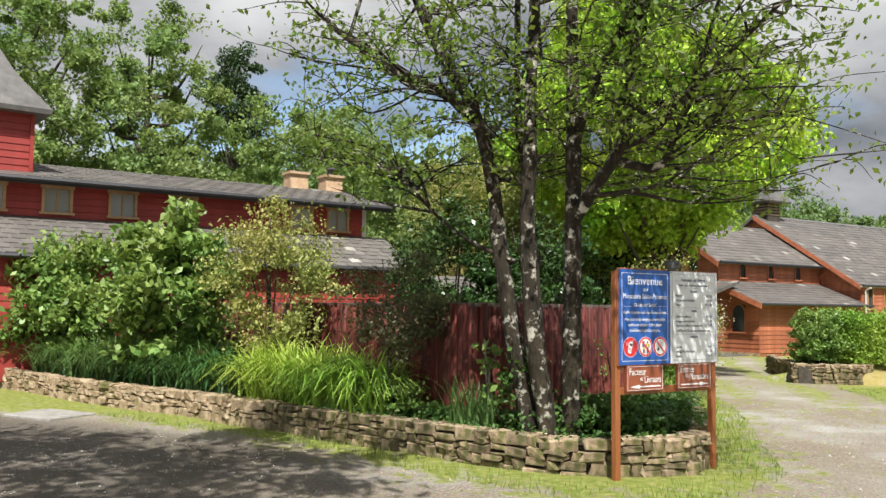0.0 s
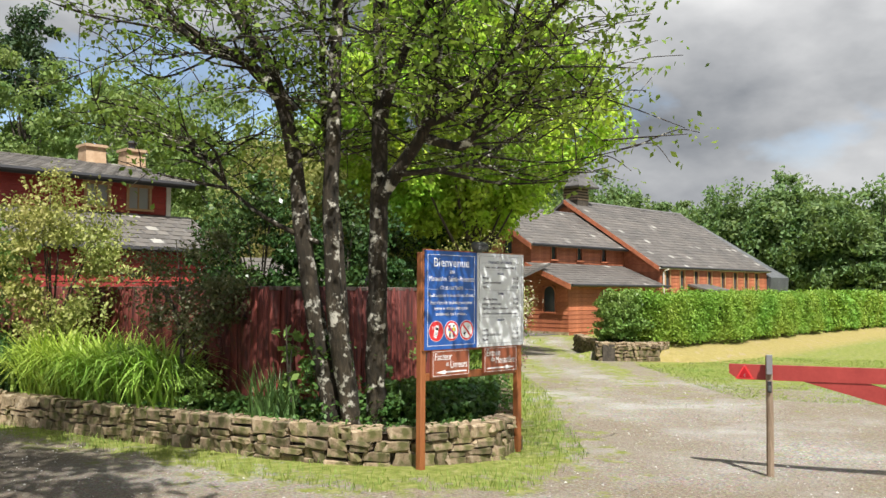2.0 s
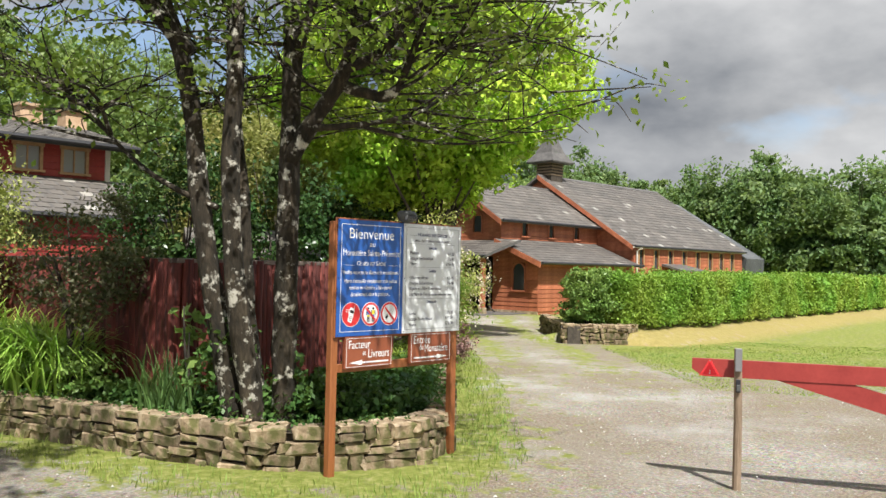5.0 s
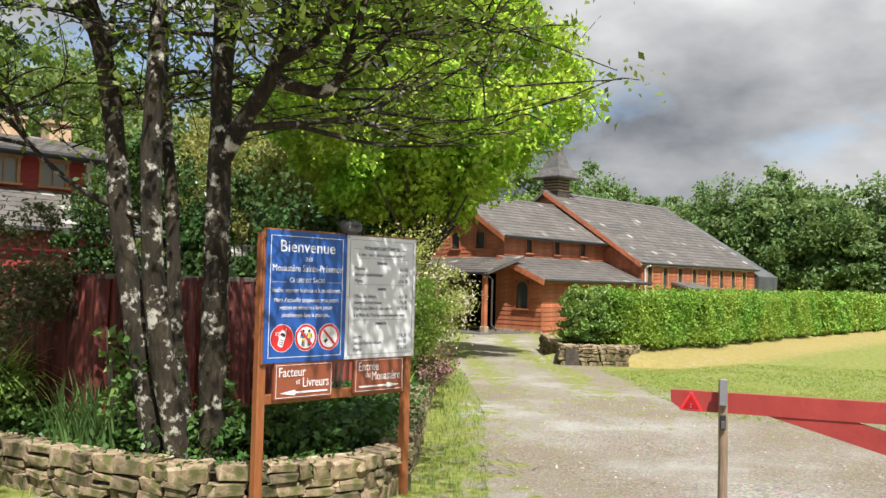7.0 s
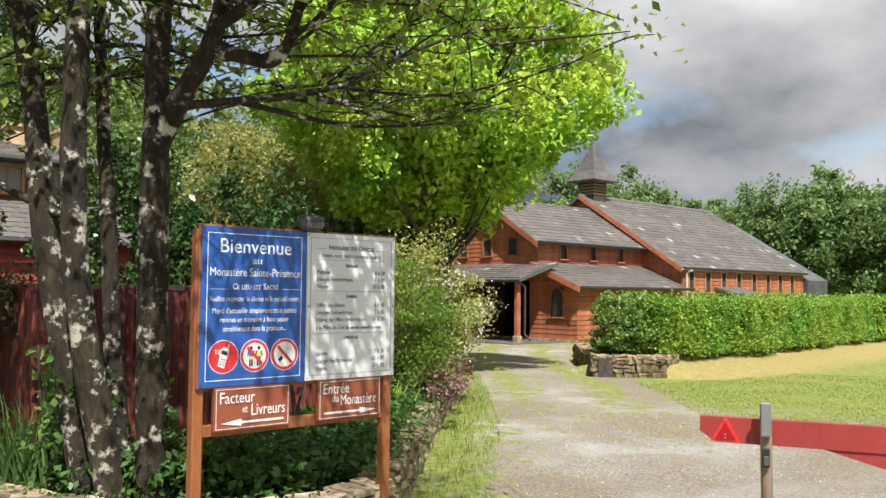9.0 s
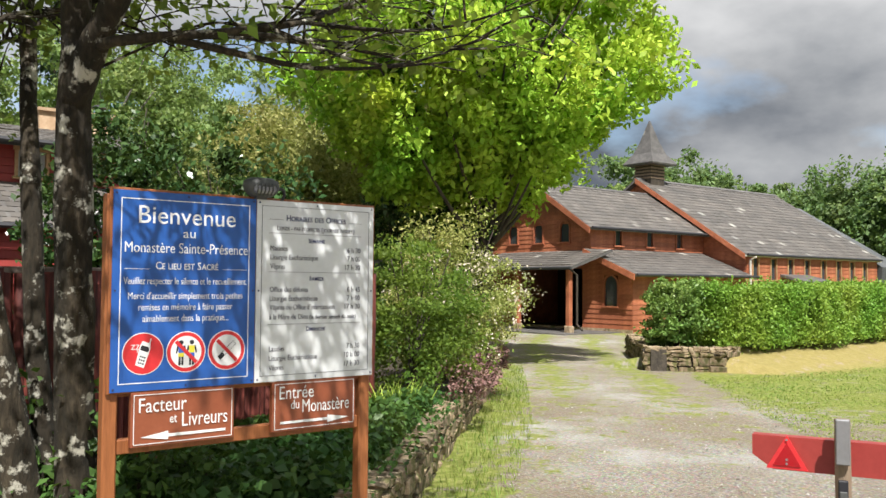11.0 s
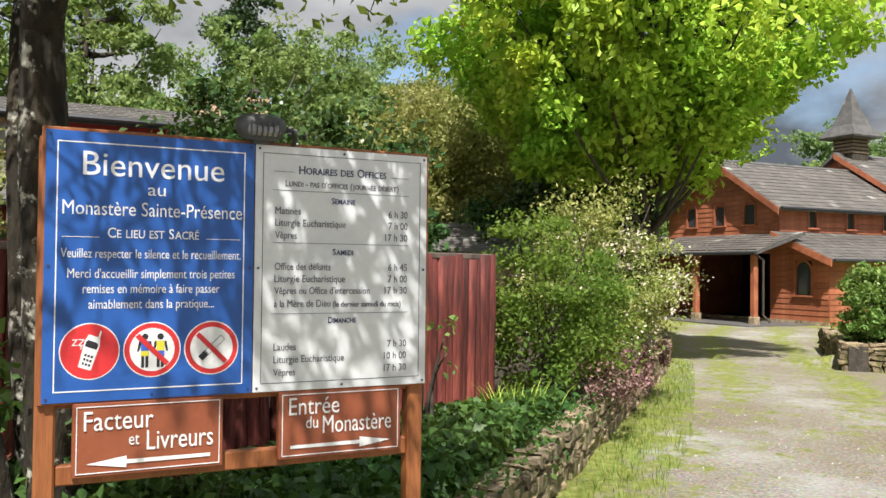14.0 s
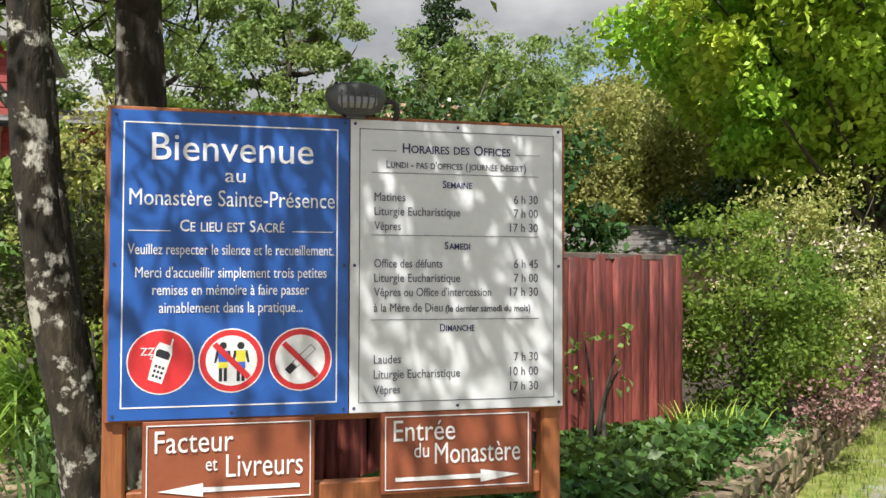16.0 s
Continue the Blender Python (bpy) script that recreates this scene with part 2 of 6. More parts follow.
def ground_material():
    """Gravel, worn earth with tree shade in its colour, green and dry grass by the painted masks of the sheet."""
    m, nd, lk, bs = nodes_of("gravel and grass")
    n1, n2 = noise_node(nd, lk, 0.7, 6, 0.6), noise_node(nd, lk, 34, 8, 0.85)
    vo, tc = nd.new("ShaderNodeTexVoronoi"), nd.new("ShaderNodeTexCoord")
    vo.inputs["Scale"].default_value = 44
    lk.new(tc.outputs["Object"], vo.inputs["Vector"])
    grav = ramp(nd, ((0.32, (0.12, 0.105, 0.085)), (0.47, (0.275, 0.24, 0.19)), (0.58, (0.42, 0.385, 0.33)), (0.70, (0.64, 0.63, 0.59))))
    lk.new(n2.outputs[0], grav.inputs[0])
    peb = mixc(nd, lk, 0.5, grav.outputs[0], vo.outputs["Color"], "SOFT_LIGHT")
    pebg = nd.new("ShaderNodeHueSaturation")
    pebg.inputs["Saturation"].default_value = 0.8
    lk.new(peb, pebg.inputs["Color"])
    pale = ramp(nd, ((0.48, (0, 0, 0)), (0.66, (1, 1, 1))))
    lk.new(n1.outputs[0], pale.inputs[0])
    gcol = mixc(nd, lk, pale.outputs[0], pebg.outputs[0], (0.49, 0.485, 0.47))
    gcol = mixc(nd, lk, 0.45, gcol, pebg.outputs[0])
    # trodden brown earth showing through in broad patches
    n5 = noise_node(nd, lk, 0.28, 5, 0.6)
    bare = ramp(nd, ((0.44, (0.75, 0.75, 0.75)), (0.60, (0, 0, 0))))
    lk.new(n5.outputs[0], bare.inputs[0])
    brown = ramp(nd, ((0.35, (0.10, 0.078, 0.052)), (0.52, (0.235, 0.185, 0.125)), (0.68, (0.46, 0.42, 0.35))))
    lk.new(n2.outputs[0], brown.inputs[0])
    gcol = mixc(nd, lk, bare.outputs[0], gcol, brown.outputs[0])
    gr = ramp(nd, ((0.25, (0.095, 0.13, 0.022)), (0.5, (0.22, 0.25, 0.055)), (0.75, (0.42, 0.39, 0.17))))
    n3 = noise_node(nd, lk, 9, 6, 0.7)
    lk.new(n3.outputs[0], gr.inputs[0])
    dry = ramp(nd, ((0.25, (0.26, 0.165, 0.065)), (0.75, (0.56, 0.40, 0.19))))
    lk.new(n2.outputs[0], dry.inputs[0])
    ag, ad = nd.new("ShaderNodeAttribute"), nd.new("ShaderNodeAttribute")
    ag.attribute_name, ad.attribute_name = "grass", "dry"
    # ragged border between stone and blades
    n4 = noise_node(nd, lk, 3.2, 7, 0.72)
    s = nd.new("ShaderNodeMath")
    s.operation = "ADD"
    lk.new(ag.outputs["Fac"], s.inputs[0])
    s2 = nd.new("ShaderNodeMath")
    s2.operation = "MULTIPLY_ADD"
    s2.inputs[1].default_value, s2.inputs[2].default_value = 2.6, -1.3
    lk.new(n4.outputs[0], s2.inputs[0])
    lk.new(s2.outputs[0], s.inputs[1])
    edge = ramp(nd, ((0.38, (0, 0, 0)), (0.66, (1, 1, 1))))
    lk.new(s.outputs[0], edge.inputs[0])
    c = mixc(nd, lk, edge.outputs[0], gcol, gr.outputs[0])
    c = mixc(nd, lk, ad.outputs["Fac"], c, dry.outputs[0])
    lk.new(c, bs.inputs["Base Color"])
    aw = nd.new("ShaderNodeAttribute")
    aw.attribute_name = "worn_shade"
    # brown trodden earth, darkened further for the tree shade lying on it
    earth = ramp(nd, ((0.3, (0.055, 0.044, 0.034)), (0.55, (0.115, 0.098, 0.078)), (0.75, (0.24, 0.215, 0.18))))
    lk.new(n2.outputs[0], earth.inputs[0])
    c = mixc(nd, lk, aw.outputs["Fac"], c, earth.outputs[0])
    lk.new(c, bs.inputs["Base Color"])
    bs.inputs["Roughness"].default_value = 0.95
    bs.inputs["Specular IOR Level"].default_value = 0.2
    bumped(nd, lk, bs, n2.outputs[0], 0.7, 0.03)
    return m


M_ground = ground_material()


# ---- building helpers ----
def part(name, bm, material, parent=None, label="", smooth=False):
    me = bpy.data.meshes.new(name)
    bm.to_mesh(me)
    bm.free()
    return mesh_part(name, me, material, parent, label, smooth)


def mesh_part(name, me, material, parent=None, label="", smooth=False):
    if material:
        me.materials.clear()
        me.materials.append(material)
    if smooth:
        me.shade_smooth()
    ob = new(name, me)
    if parent:
        ob.parent = parent
    if label:
        ob["label"] = label
    return ob


def thing(name, m, label, category, group="", kind=""):
    e = new(name)
    e.empty_display_size = 0.2
    e.matrix_world = m
    return tagged(e, label, category, group, kind)


def box(bm, x0, x1, y0, y1, z0, z1, bevel=0.0):
    m = Matrix.Translation(((x0 + x1) / 2, (y0 + y1) / 2, (z0 + z1) / 2)) @ Matrix.Diagonal((abs(x1 - x0), abs(y1 - y0), abs(z1 - z0), 1))
    g = bmesh.ops.create_cube(bm, size=1, matrix=m)
    if bevel:
        ed = list({e for vtx in g["verts"] for e in vtx.link_edges})
        bmesh.ops.bevel(bm, geom=ed, offset=bevel, segments=1, affect="EDGES")
    return bm


def B(*a, bevel=0.0):
    return box(bmesh.new(), *a, bevel=bevel)


def prism(outline, axis_from, axis_to, place):
    """A solid from an outline of (a, z) pairs, run from one value to another; place(a, run, z) gives the point."""
    bm = bmesh.new()
    f = [bm.verts.new(place(a, axis_from, z)) for a, z in outline]
    g = [bm.verts.new(place(a, axis_to, z)) for a, z in outline]
    bm.faces.new(f)
    bm.faces.new(g[::-1])
    n = len(f)
    for i in range(n):
        bm.faces.new((f[i], f[(i + 1) % n], g[(i + 1) % n], g[i]))
    bmesh.ops.recalc_face_normals(bm, faces=bm.faces)
    return bm


def tube(bm, pts, radii, sides=8, wobble=0.0, rng=None):
    """A tapered limb through points."""
    pts = [Vector(p) for p in pts]
    rings = []
    for i, p in enumerate(pts):
        d = (pts[min(i + 1, len(pts) - 1)] - pts[max(i - 1, 0)]).normalized()
        s = d.cross(Vector((0.3, 1, 0.1))).normalized()
        t = d.cross(s)
        ring = []
        for k in range(sides):
            a = 2 * math.pi * k / sides
            r = radii[i] * (1 + (wobble * rng.uniform(-1, 1) if rng else 0))
            ring.append(bm.verts.new(p + (s * math.cos(a) + t * math.sin(a)) * r))
        rings.append(ring)
    for a, b in zip(rings, rings[1:]):
        for k in range(sides):
            bm.faces.new((a[k], a[(k + 1) % sides], b[(k + 1) % sides], b[k]))
    bm.faces.new(rings[-1])
    bm.faces.new(rings[0][::-1])
    return bm


def smooth_path(pts, steps=5):
    """Points on a smooth curve through pts."""
    pts = [Vector(p) for p in pts]
    out = []
    for i in range(len(pts) - 1):
        p0, p1, p2, p3 = pts[max(i - 1, 0)], pts[i], pts[i + 1], pts[min(i + 2, len(pts) - 1)]
        for k in range(steps):
            t = k / steps
            out.append(0.5 * ((2 * p1) + (p2 - p0) * t + (2 * p0 - 5 * p1 + 4 * p2 - p3) * t * t + (3 * p1 - p0 - 3 * p2 + p3) * t ** 3))
    out.append(pts[-1])
    return out


def leaves_mesh(name, pts, size, rng, up=0.35, aspect=0.55, spread=0.4):
    """One small folded leaf at every point."""
    pts = np.asarray(pts, float)
    n = len(pts)
    d = rng.normal(size=(n, 3))
    d /= np.linalg.norm(d, axis=1)[:, None]
    nrm = rng.normal(size=(n, 3)) + np.array([0, 0, up * 3])
    s = np.cross(d, nrm)
    s /= np.linalg.norm(s, axis=1)[:, None] + 1e-9
    nn = np.cross(s, d)
    ln = (size * (1 + spread * rng.uniform(-1, 1, n)))[:, None]
    v = np.empty((n, 4, 3))
    v[:, 0] = pts - d * ln * 0.5
    v[:, 1] = pts + s * ln * aspect * 0.5 + nn * ln * 0.12
    v[:, 2] = pts + d * ln * 0.5
    v[:, 3] = pts - s * ln * aspect * 0.5 + nn * ln * 0.12
    me = bpy.data.meshes.new(name)
    me.vertices.add(n * 4)
    me.vertices.foreach_set("co", v.reshape(-1))
    me.loops.add(n * 4)
    me.loops.foreach_set("vertex_index", np.arange(n * 4, dtype=np.int32))
    me.polygons.add(n)
    me.polygons.foreach_set("loop_start", np.arange(n, dtype=np.int32) * 4)
    me.update(calc_edges=True)
    return me


def crown_points(rng, n, centre, radii, clumps, clump_r, fill=0.5, low=-1.0):
    """Points in clumps spread through an uneven ellipsoid, thinned towards its heart."""
    c = rng.normal(size=(clumps, 3))
    c /= np.linalg.norm(c, axis=1)[:, None]
    c[:, 2] = np.where(c[:, 2] < low, -c[:, 2], c[:, 2])
    c *= (fill + (1 - fill) * rng.uniform(0, 1, (clumps, 1)) ** 0.6) * rng.uniform(0.8, 1.12, (clumps, 1))
    c = c * np.array(radii) + np.array(centre)
    k = rng.integers(0, clumps, n)
    o = rng.normal(size=(n, 3))
    o *= np.minimum(1, 2.3 / np.linalg.norm(o, axis=1))[:, None]
    shape = rng.uniform(0.45, 1.5, (clumps, 3))
    r = clump_r * 0.5 * rng.uniform(0.5, 1.5, clumps)[k][:, None] * shape[k]
    return c[k] + o * r * np.array([1, 1, 0.7])


def blades_mesh(name, bases, rng, length, width, lean, droop, segs=4):
    """Curved strap leaves from base points."""
    n = len(bases)
    bases = np.asarray(bases, float)
    az = rng.uniform(0, 2 * math.pi, n)
    out = np.stack([np.cos(az), np.sin(az), np.zeros(n)], 1)
    side = np.stack([-np.sin(az), np.cos(az), np.zeros(n)], 1)
    ln = length * rng.uniform(0.6, 1.15, n)
    le = lean * rng.uniform(0.3, 1.3, n)
    dr = droop * rng.uniform(0.4, 1.4, n)
    v = np.empty((n, segs + 1, 2, 3))
    for k in range(segs + 1):
        t = k / segs
        c = bases + out * (ln * (le * t + dr * 0.5 * t * t))[:, None] + np.array([0, 0, 1]) * (ln * (t - dr * 0.75 * t ** 3))[:, None]
        w = width * (1 - t ** 2.2 * 0.93)
        v[:, k, 0] = c - side * w / 2
        v[:, k, 1] = c + side * w / 2
    me = bpy.data.meshes.new(name)
    idx = np.arange(n)[:, None, None] * (segs + 1) * 2 + (np.arange(segs)[:, None] * 2 + np.array([0, 1, 3, 2]))[None]
    nf = n * segs
    me.vertices.add(n * (segs + 1) * 2)
    me.vertices.foreach_set("co", v.reshape(-1))
    me.loops.add(nf * 4)
    me.loops.foreach_set("vertex_index", idx.reshape(-1).astype(np.int32))
    me.polygons.add(nf)
    me.polygons.foreach_set("loop_start", np.arange(nf, dtype=np.int32) * 4)
    me.update(calc_edges=True)
    return me


def along(line, step):
    """Points every step metres along a polyline: x, y, heading angle, run."""
    out, left, run = [], 0.0, 0.0
    for (x0, y0), (x1, y1) in zip(line, line[1:]):
        ln = math.hypot(x1 - x0, y1 - y0)
        d = left
        while d < ln:
            out.append((x0 + (x1 - x0) * d / ln, y0 + (y1 - y0) * d / ln, math.atan2(y1 - y0, x1 - x0), run + d))
            d += step
        left = d - ln
        run += ln
    return out


def dist_line(X, Y, line):
    """Distance of grid points to a polyline."""
    best = np.full(X.shape, 1e9)
    for (x0, y0), (x1, y1) in zip(line, line[1:]):
        dx, dy = x1 - x0, y1 - y0
        t = np.clip(((X - x0) * dx + (Y - y0) * dy) / (dx * dx + dy * dy), 0, 1)
        best = np.minimum(best, np.hypot(X - x0 - t * dx, Y - y0 - t * dy))
    return best


def inside(X, Y, poly):
    r = np.zeros(np.shape(X), bool)
    for (x0, y0), (x1, y1) in zip(poly, poly[1:] + poly[:1]):
        c = ((y0 > Y) != (y1 > Y)) & (X < (x1 - x0) * (Y - y0) / (y1 - y0 + 1e-12) + x0)
        r ^= c
    return r


# ---- the plan ----
WALL_FRONT = [(-18.0, 11.6), (-14.7, 10.7), (-11.8, 9.9), (-9.0, 9.45), (-6.4, 8.75), (-4.9, 8.45), (-3.85, 8.16), (-3.0, 8.1), (-2.35, 8.34), (-1.85, 8.8)]
WALL_SIDE = [(-1.85, 8.8), (-1.78, 9.4), (-2.05, 10.6), (-2.75, 13.2), (-3.45, 16.0), (-4.3, 19.2), (-5.4, 22.6), (-7.5, 27.0)]
FENCE = [(-13.9, 12.9), (-9.7, 11.9), (-6.6, 10.3), (-4.9, 9.35), (-4.35, 9.0), (-3.95, 9.5), (-3.72, 10.6), (-3.45, 12.75)]
VERGE = [(-25, 9.4), (-11.9, 8.5), (-10.4, 8.9), (-7.2, 8.5), (-5.0, 7.85), (-3.8, 7.4), (-2.6, 7.15), (-1.4, 7.55), (-1.05, 9.1), (-1.5, 11.0), (-2.3, 14.3), (-3.0, 16.5), (-4.5, 21.0), (-7.0, 27.5)]
TRACK = [(0.0, 11.5), (-0.6, 13.5), (-1.5, 16.0), (-2.6, 19.5), (-4.1, 23.5), (-5.4, 27.5), (-6.2, 31.5)]
HEDGE = [(-1.55, 22.0), (0.15, 24.6), (2.9, 31.2), (7.9, 42.5), (14.0, 55.0), (19.0, 64.0)]
BED = WALL_FRONT + WALL_SIDE[1:] + [(-16.0, 30.0), (-30.0, 22.0), (-30.0, 11.0)]
BED_Z = 0.30
CH = Matrix.Translation((-4.6, 33.5, 0)) @ Matrix.Rotation(radians(-30), 4, "Z")   # church: x across, y along the nave
HO = Matrix.Translation((-12.34, 18.86, 0.12)) @ Matrix.Rotation(radians(-29), 4, "Z")  # house: y along its front


def ground_height(X, Y):
    s = dist_line(X, Y, HEDGE)
    left = inside(X, Y, [(-3.1, 26.0), (-2.0, 21.62), (-0.9, 21.95)] + HEDGE[1:] + [(19, 90), (-30, 90), (-30, 40)])
    bank = np.where(left, 0.42, 0.42 * np.clip(1 - s / 1.7, 0, 1))
    bank = np.where((Y < 21.9), 0, bank)
    church_yard = np.clip(1 - (Y - 27) / 6, 0, 1)
    bank = np.where(left, 0.42 * np.maximum(church_yard, 0) * np.clip((X + 2.2) / 0.8, 0, 1), bank)
    return np.where(inside(X, Y, BED), 0.0, bank)


def build_ground():
    xs = np.concatenate([np.linspace(-900, -40, 10), np.arange(-36, -13, 0.8), np.arange(-13, 6, 0.14), np.arange(6, 24, 0.6), np.linspace(30, 900, 12)])
    ys = np.concatenate([np.linspace(-900, -30, 8), np.arange(-24, 4, 1.0), np.arange(4, 24, 0.14), np.arange(24, 60, 0.5), np.linspace(66, 1200, 12)])
    X, Y = np.meshgrid(xs, ys)
    Z = ground_height(X, Y)
    Z = Z + np.where((abs(X) < 30) & (Y < 60), 0.012 * np.sin(X * 2.1 + 1.3 * np.sin(Y * 1.7)) * np.sin(Y * 1.9), 0)
    nx, ny = len(xs), len(ys)
    co = np.stack([X, Y, Z], -1).reshape(-1, 3)
    i = (np.arange(ny - 1)[:, None] * nx + np.arange(nx - 1)[None]).reshape(-1)
    fc = np.stack([i, i + 1, i + nx + 1, i + nx], 1)
    me = bpy.data.meshes.new("ground")
    me.from_pydata(co.tolist(), [], fc.tolist())
    verge = inside(X, Y, VERGE + [(-30, 30), (-30, 9)])
    dv = dist_line(X, Y, VERGE)
    g = np.where(verge, np.clip(0.56 + dv * 0.5, 0, 0.85), np.clip(0.44 - dv * 0.35, 0.12, 1))
    dt = dist_line(X, Y, TRACK)
    field = np.clip((Y - (13.6 - 0.05 * X)) / 4.5, 0, 1) * np.clip((dt - 1.0) / 1.1, 0, 1)
    crown = 0.42 * np.clip(1 - abs(dt - 0.75) / 0.5, 0, 1) * np.clip((Y - 15) / 4, 0, 1)
    g = np.maximum(g, np.maximum(field * 0.80, crown + 0.31 * np.clip((Y - 10) / 5, 0, 1)))
    g = np.where((Y > 60) | (X > 40), 0.95, g)
    g = np.where((Y < 4) & ~verge, 0.05, g)
    dh = dist_line(X, Y, HEDGE)
    dry = np.clip((2.2 - dh) / 0.8, 0, 1) * (Y > 21.6) * (X > -1.2) * 0.55
    # trodden earth at the left, with the shade there painted in as well
    worn_shade = np.where(verge, 0, np.clip((-3.6 - X) / 2.5, 0, 1) * np.clip((9.2 - Y) / 1.5, 0, 1) * np.clip(dv / 0.5 - 0.2, 0, 1)) * 0.85
    for key, val in (("grass", g), ("dry", dry), ("worn_shade", worn_shade)):
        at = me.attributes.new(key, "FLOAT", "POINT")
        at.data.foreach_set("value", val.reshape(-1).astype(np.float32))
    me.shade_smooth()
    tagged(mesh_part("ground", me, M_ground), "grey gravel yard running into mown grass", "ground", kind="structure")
    bm = bmesh.new()
    bm.faces.new([bm.verts.new((x, y, BED_Z)) for x, y in BED])
    bmesh.ops.triangulate(bm, faces=bm.faces)
    tagged(part("planting_bed", bm, M_soil), "raised bed of dark soil behind the stone wall", "garden bed", kind="structure")


build_ground()


# ---- church ----
def boards(parent, mat, place, spans, z0, z1, step, thick=0.022):
    """Lapped boards up a wall. spans(zlow, zhigh) gives the stretches of wall free of openings at that height."""
    z, cache = z0, {}
    while z < z1 - 0.03:
        h = min(step, z1 - z)
        for a, b in spans(z, z + h):
            if b - a < 0.04:
                continue
            key = (round(b - a, 2), round(h, 3))
            if key not in cache:
                bm = bmesh.new()
                v = [bm.verts.new(p) for p in ((0, 0, 0), (b - a, 0, 0), (b - a, 0, h), (0, 0, h), (0, -thick, 0), (b - a, -thick, 0), (b - a, -thick * 0.35, h - 0.012), (0, -thick * 0.35, h - 0.012))]
                for f in ((4, 5, 6, 7), (0, 1, 5, 4), (7, 6, 2, 3), (0, 4, 7, 3), (1, 2, 6, 5)):
                    bm.faces.new([v[i] for i in f])
                me = bpy.data.meshes.new("board")
                bm.to_mesh(me)
                bm.free()
                me.materials.append(mat)
                cache[key] = me
            ob = new("board", cache[key])
            ob.parent = parent
            ob.matrix_local = place(a, z)
        z += step


def cut(a, b, holes, z0, z1):
    """The stretch a..b without the holes (x0, x1, z0, z1) that this course meets."""
    out = [(a, b)]
    for x0, x1, h0, h1 in holes:
        if h1 <= z0 + 0.02 or h0 >= z1 - 0.02:
            continue
        nxt = []
        for p, q in out:
            if x0 > p:
                nxt.append((p, min(q, x0)))
            if x1 < q:
                nxt.append((max(p, x1), q))
        out = [(p, q) for p, q in nxt if q - p > 0.03]
    return out


def wall_strips(bm, holes, a, b, z0, z1, y0, y1):
    """A wall x a..b with holes through its thickness, as blocks between the holes' edges."""
    xs = sorted({a, b, *[v for h in holes for v in h[:2] if a < v < b]})
    for p, q in zip(xs, xs[1:]):
        c = (p + q) / 2
        z = z0
        for h in sorted((h for h in holes if h[0] < c < h[1]), key=lambda h: h[2]):
            if h[2] > z:
                box(bm, p, q, y0, y1, z, h[2])
            z = h[3]
        if z1 > z:
            box(bm, p, q, y0, y1, z, z1)


def slate_roof(parent, corner, across, down, rows, cols, label, seed):
    """Slates in lapped courses on a sloping deck: corner is its top left, across and down its edges."""
    rng = random.Random(seed)
    corner, across, down = Vector(corner), Vector(across), Vector(down)
    n = across.cross(down).normalized()
    if n.z < 0:
        n = -n
    bm = bmesh.new()
    p = [corner, corner + across, corner + across + down, corner + down]
    lo = [bm.verts.new(q - n * 0.09) for q in p]
    hi = [bm.verts.new(q) for q in p]
    bm.faces.new(hi)
    bm.faces.new(lo[::-1])
    for i in range(4):
        bm.faces.new((lo[i], lo[(i + 1) % 4], hi[(i + 1) % 4], hi[i]))
    bmesh.ops.recalc_face_normals(bm, faces=bm.faces)
    deck = part("roof", bm, M_slate, parent, label)
    co, fc = [], []
    for r in range(rows):
        for c in range(-1, cols):
            s0, s1 = (c + (r % 2) * 0.5) / cols, (c + 1 + (r % 2) * 0.5) / cols - 0.004
            s0, s1 = max(0, s0), min(1, s1)
            if s1 - s0 < 0.2 / cols:
                continue
            t0, t1 = r / rows, min(1.0, (r + 1.08) / rows)
            lift = 0.014 + rng.uniform(0, 0.007)
            b = len(co)
            for s, t, h in ((s0, t0, 0.004), (s1, t0, 0.004), (s1, t1, lift), (s0, t1, lift), (s1, t1, 0), (s0, t1, 0)):
                co.append(tuple(corner + across * s + down * t + n * h))
            fc += [(b, b + 1, b + 2, b + 3), (b + 3, b + 2, b + 4, b + 5)]
    me = bpy.data.meshes.new("slating")
    me.from_pydata(co, [], fc)
    tagged(mesh_part("slating", me, M_slate_i, deck), kind="stuff")
    return deck


def slate_island():
    m, nd, lk, bs = nodes_of("lapped slate")
    g = nd.new("ShaderNodeNewGeometry")
    r = ramp(nd, ((0.0, (0.115, 0.106, 0.098)), (0.93, (0.165, 0.153, 0.142)), (0.975, (0.20, 0.19, 0.175)), (1.0, (0.46, 0.45, 0.42))))
    lk.new(g.outputs["Random Per Island"], r.inputs[0])
    n = noise_node(nd, lk, 1.1, 6, 0.65)
    rr = ramp(nd, ((0.3, (0.72, 0.72, 0.72)), (0.7, (1.2, 1.16, 1.1))))
    lk.new(n.outputs[0], rr.inputs[0])
    lk.new(mixc(nd, lk, 1.0, r.outputs[0], rr.outputs[0], "MULTIPLY"), bs.inputs["Base Color"])
    bs.inputs["Roughness"].default_value = 0.6
    return m


M_slate_i = slate_island()


